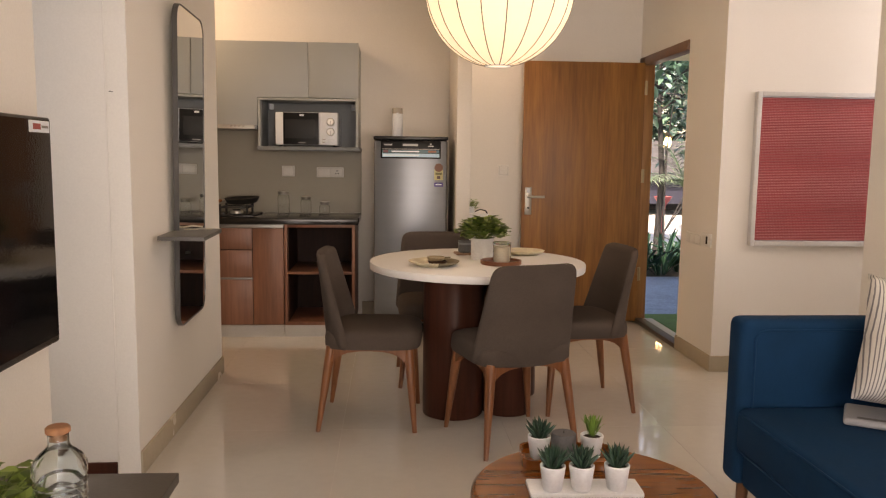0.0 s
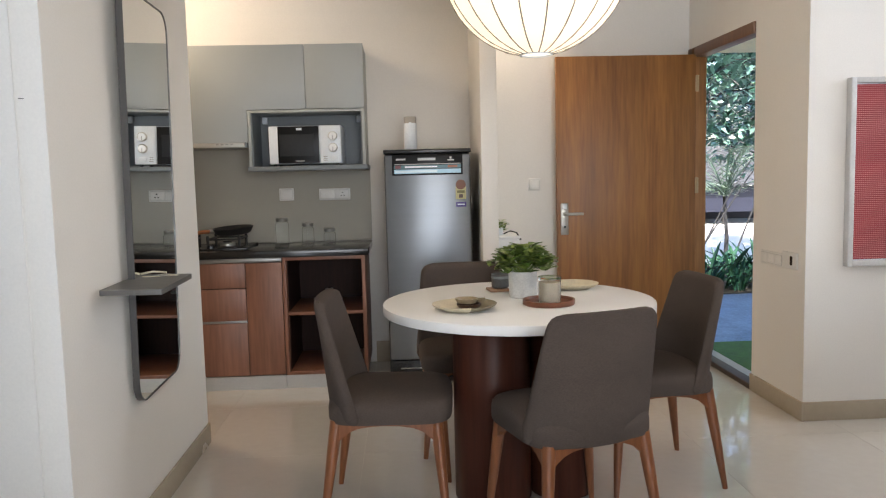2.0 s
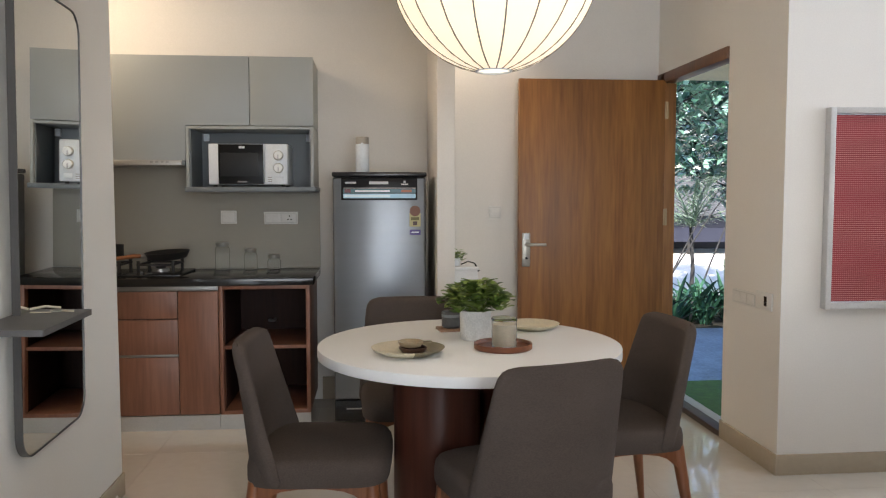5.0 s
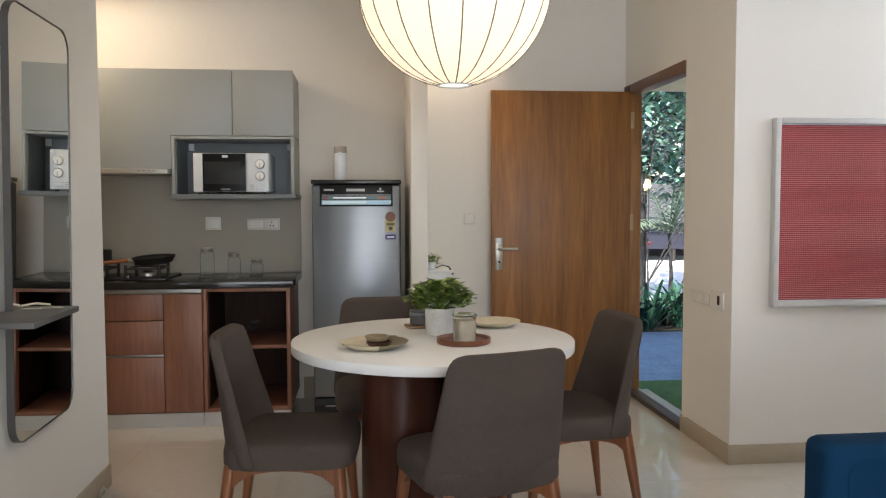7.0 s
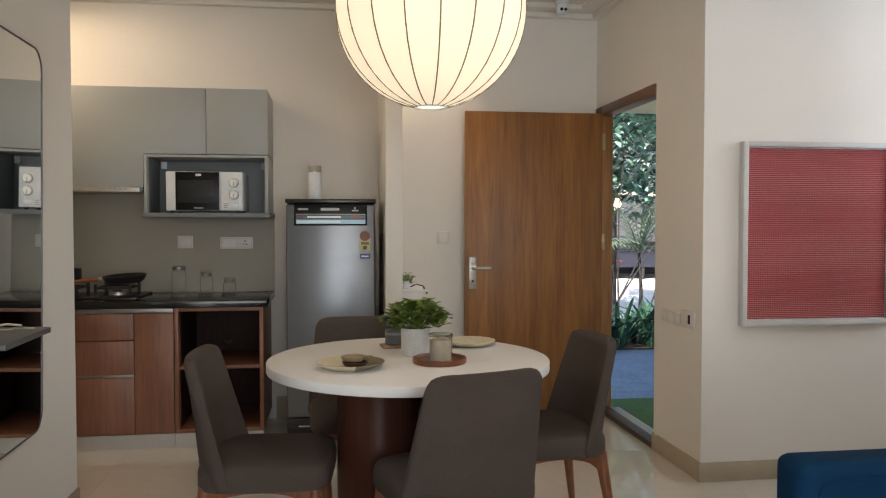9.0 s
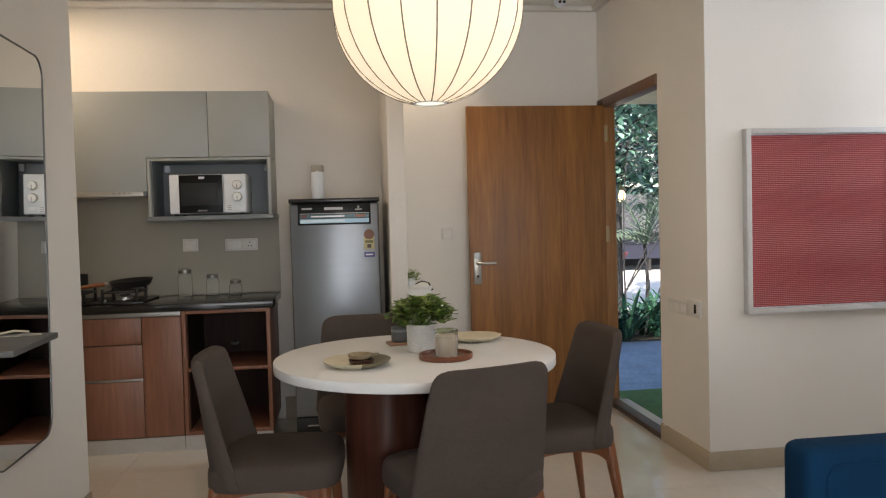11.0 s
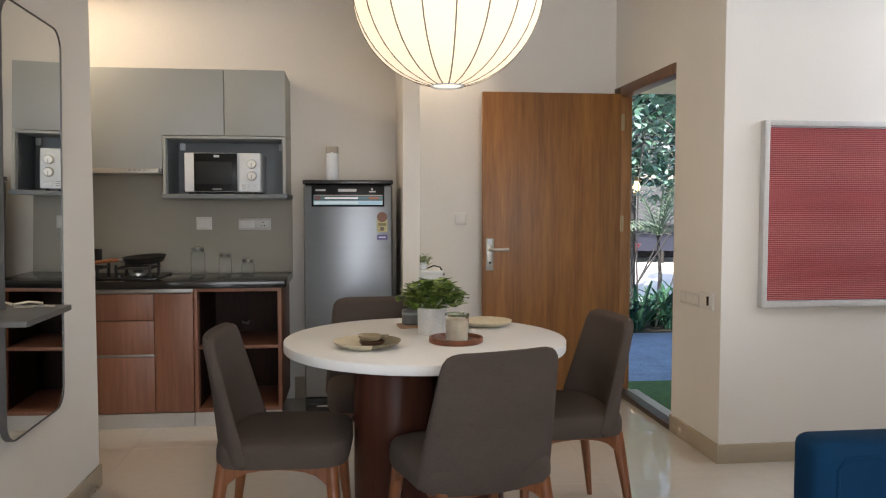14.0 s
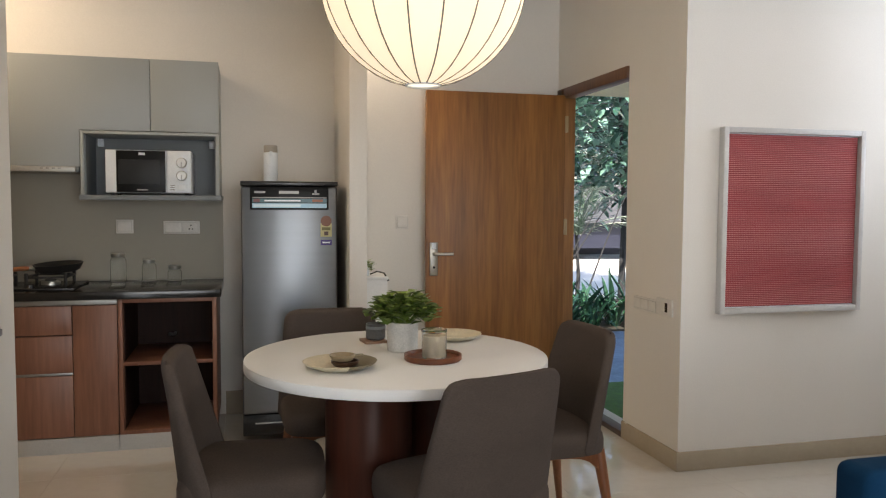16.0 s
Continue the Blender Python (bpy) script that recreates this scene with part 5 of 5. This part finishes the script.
def palm():
    rnd = random.Random(5)
    t = thing("slender_palm", "slender garden palm with fine feathery fronds", "palm", pose(5.25, 6.15, -0.101))
    part("trunk", tube([(0, 0, 0), (0.03, 0, 0.5), (0, 0.02, 1.05)], [0.035, 0.028, 0.022], 8), BARK, t)
    for k in range(22):
        a, el = 2 * math.pi * k / 22 + rnd.uniform(-0.2, 0.2), radians(rnd.uniform(20, 75))
        bm = bmesh.new()
        pts = []
        for i in range(9):
            q = i / 8
            ln = 1.25 * q
            pts.append(Vector((ln * math.cos(el) * math.cos(a), ln * math.cos(el) * math.sin(a), 1.05 + ln * math.sin(el) - 0.55 * q * q)))
        tube(pts, [0.007] * 8 + [0.002], 5, bm)
        for i in range(1, 9):
            d = (pts[i] - pts[i - 1]).normalized()
            side = d.cross(Vector((0, 0, 1))).normalized()
            for sg in (-1, 1):
                for f in (0, 0.5):
                    leaf_mesh(bm, pts[i - 1].lerp(pts[i], f), side * sg + d * 0.7, 0.34 * (1 - 0.35 * i / 8), 0.016, 0.25)
        part("frond", bm, PALM, t)


def shrub_stems():
    """Leaning bare stems in front of the trees."""
    rnd = random.Random(31)
    s = thing("leaning_shrub", "leafless leaning shrub stems among the garden plants", "shrub", pose(4.75, 5.6, -0.101))
    for k in range(9):
        a = rnd.uniform(-0.5, 0.9)
        x0, ln = rnd.uniform(-0.5, 0.9), rnd.uniform(1.6, 2.6)
        pts = [(x0 + math.sin(a) * ln * q + 0.25 * q * q, rnd.uniform(-0.05, 0.05) + 0.2 * q, math.cos(a) * ln * q) for q in (0, 0.3, 0.65, 1)]
        part("stem", tube(pts, [0.013, 0.011, 0.008, 0.004], 6), BARK, s)


def far_things():
    g = thing("garden_hut", "low garden hut with grey sloping roof and blue shade painted below", "hut", pose(8.4, 15.2, -0.12, 0, 0, -8))
    # dark blue sheets stand for the shade under the hut roof
    navy = mat("hut_shade_panel", (0.006, 0.009, 0.026), 0.5)
    part("front_shade", box(-4, 3.2, 0.3, 0.42, 0.32, 0.95), navy, g, "dark blue sheet standing for the shade under the roof")
    part("back_wall", box(-4, 3.2, 2.6, 2.7, 0.0, 1.9), navy, g)
    for x in (-3.9, -1.6, 0.7, 3.1):
        part("post", tube([(x, 0.36, 0), (x, 0.36, 0.96)], 0.045, 8), BLACK_MATT, g)
    part("roof", prism([(0.0, 0.98), (0.0, 1.04), (2.75, 2.05), (2.75, 1.98)], -4.2, 3.4, "x"), mat("grey_shingle", (0.075, 0.082, 0.095), 0.9, vary=0.25, scale=9, grain=50, bump=0.6), g, "grey sloping roof")
    lp = thing("garden_lantern", "small warm glowing garden lantern on a post", "lamp", pose(5.42, 7.5, -0.12))
    part("post", tube([(0, 0, 0), (0, 0, 1.66)], 0.018, 8), BLACK_MATT, lp)
    part("globe", lathe([(0, 1.66), (0.05, 1.67), (0.075, 1.74), (0.06, 1.82), (0, 1.83)], 16), glow("lantern_glow", (1.0, 0.75, 0.42), 3.0), lp)
    part("cap", lathe([(0, 1.83), (0.10, 1.83), (0.03, 1.90), (0, 1.91)], 16), mat("brass_cap", (0.30, 0.20, 0.08), 0.5), lp)
    s = thing("flower_stand", "pink-red flared stand beside the road", "stand", pose(6.15, 9.6, -0.12))
    pink = mat("pink_paint", (0.45, 0.10, 0.10), 0.6)
    part("stem", tube([(0, 0, 0), (0, 0, 0.62)], [0.035, 0.05], 10), pink, s)
    part("bowl", lathe([(0, 0.58), (0.05, 0.60), (0.17, 0.78), (0.16, 0.79), (0, 0.68)], 20), pink, s)
    # hedge and woods behind the road
    rnd = random.Random(23)
    bm = bmesh.new()
    for i in range(17000):
        x, y = rnd.uniform(2, 26), rnd.uniform(18, 25)
        z = 8.5 * rnd.random() ** 1.1 * (0.8 + 0.2 * math.sin(x * 1.3) * math.sin(y))
        a = rnd.uniform(0, 2 * math.pi)
        leaf_mesh(bm, (x, y, z), (math.cos(a), math.sin(a), rnd.uniform(-0.6, 0.6)), rnd.uniform(0.35, 0.75), 0.32, 0.3)
    tagged(new("far_woods", mesh_of("far_woods", bm, TREE_LEAF)), "dense green woods beyond the road", "woods", kind="stuff")


grounds()
strap_plants()
tree(4.9, 6.3, 4.2, 1.5, 2000, 3, 0.19, 0.36)
tree(6.4, 7.1, 4.8, 1.7, 2400, 8, 0.19, 0.30)
tree(7.6, 6.6, 4.4, 1.6, 1900, 15, 0.19, 0.32)
palm()
shrub_stems()
far_things()


# ---- floor tiles ----
def floor_tiles():
    step, gap = 0.80, 0.0005
    xs = [-1.60 + step * i for i in range(9)]
    ys = [-7.45 + step * j for j in range(12)]
    cache = {}
    for x in xs:
        for y in ys:
            x1, y1 = min(x + step, 5.15), min(y + step, BACK + 0.1 if x < 3.19 else 0.1)
            if x1 - x < 0.02 or y1 - y < 0.02:
                continue
            key = (round(x1 - x, 3), round(y1 - y, 3))
            if key not in cache:
                cache[key] = mesh_of("floor_tile", box(gap, key[0] - gap, gap, key[1] - gap, -0.012, 0), TILE)
            t = new("floor_tile", cache[key])
            t.location = (x, y, 0)
            t.parent = floor


floor_tiles()
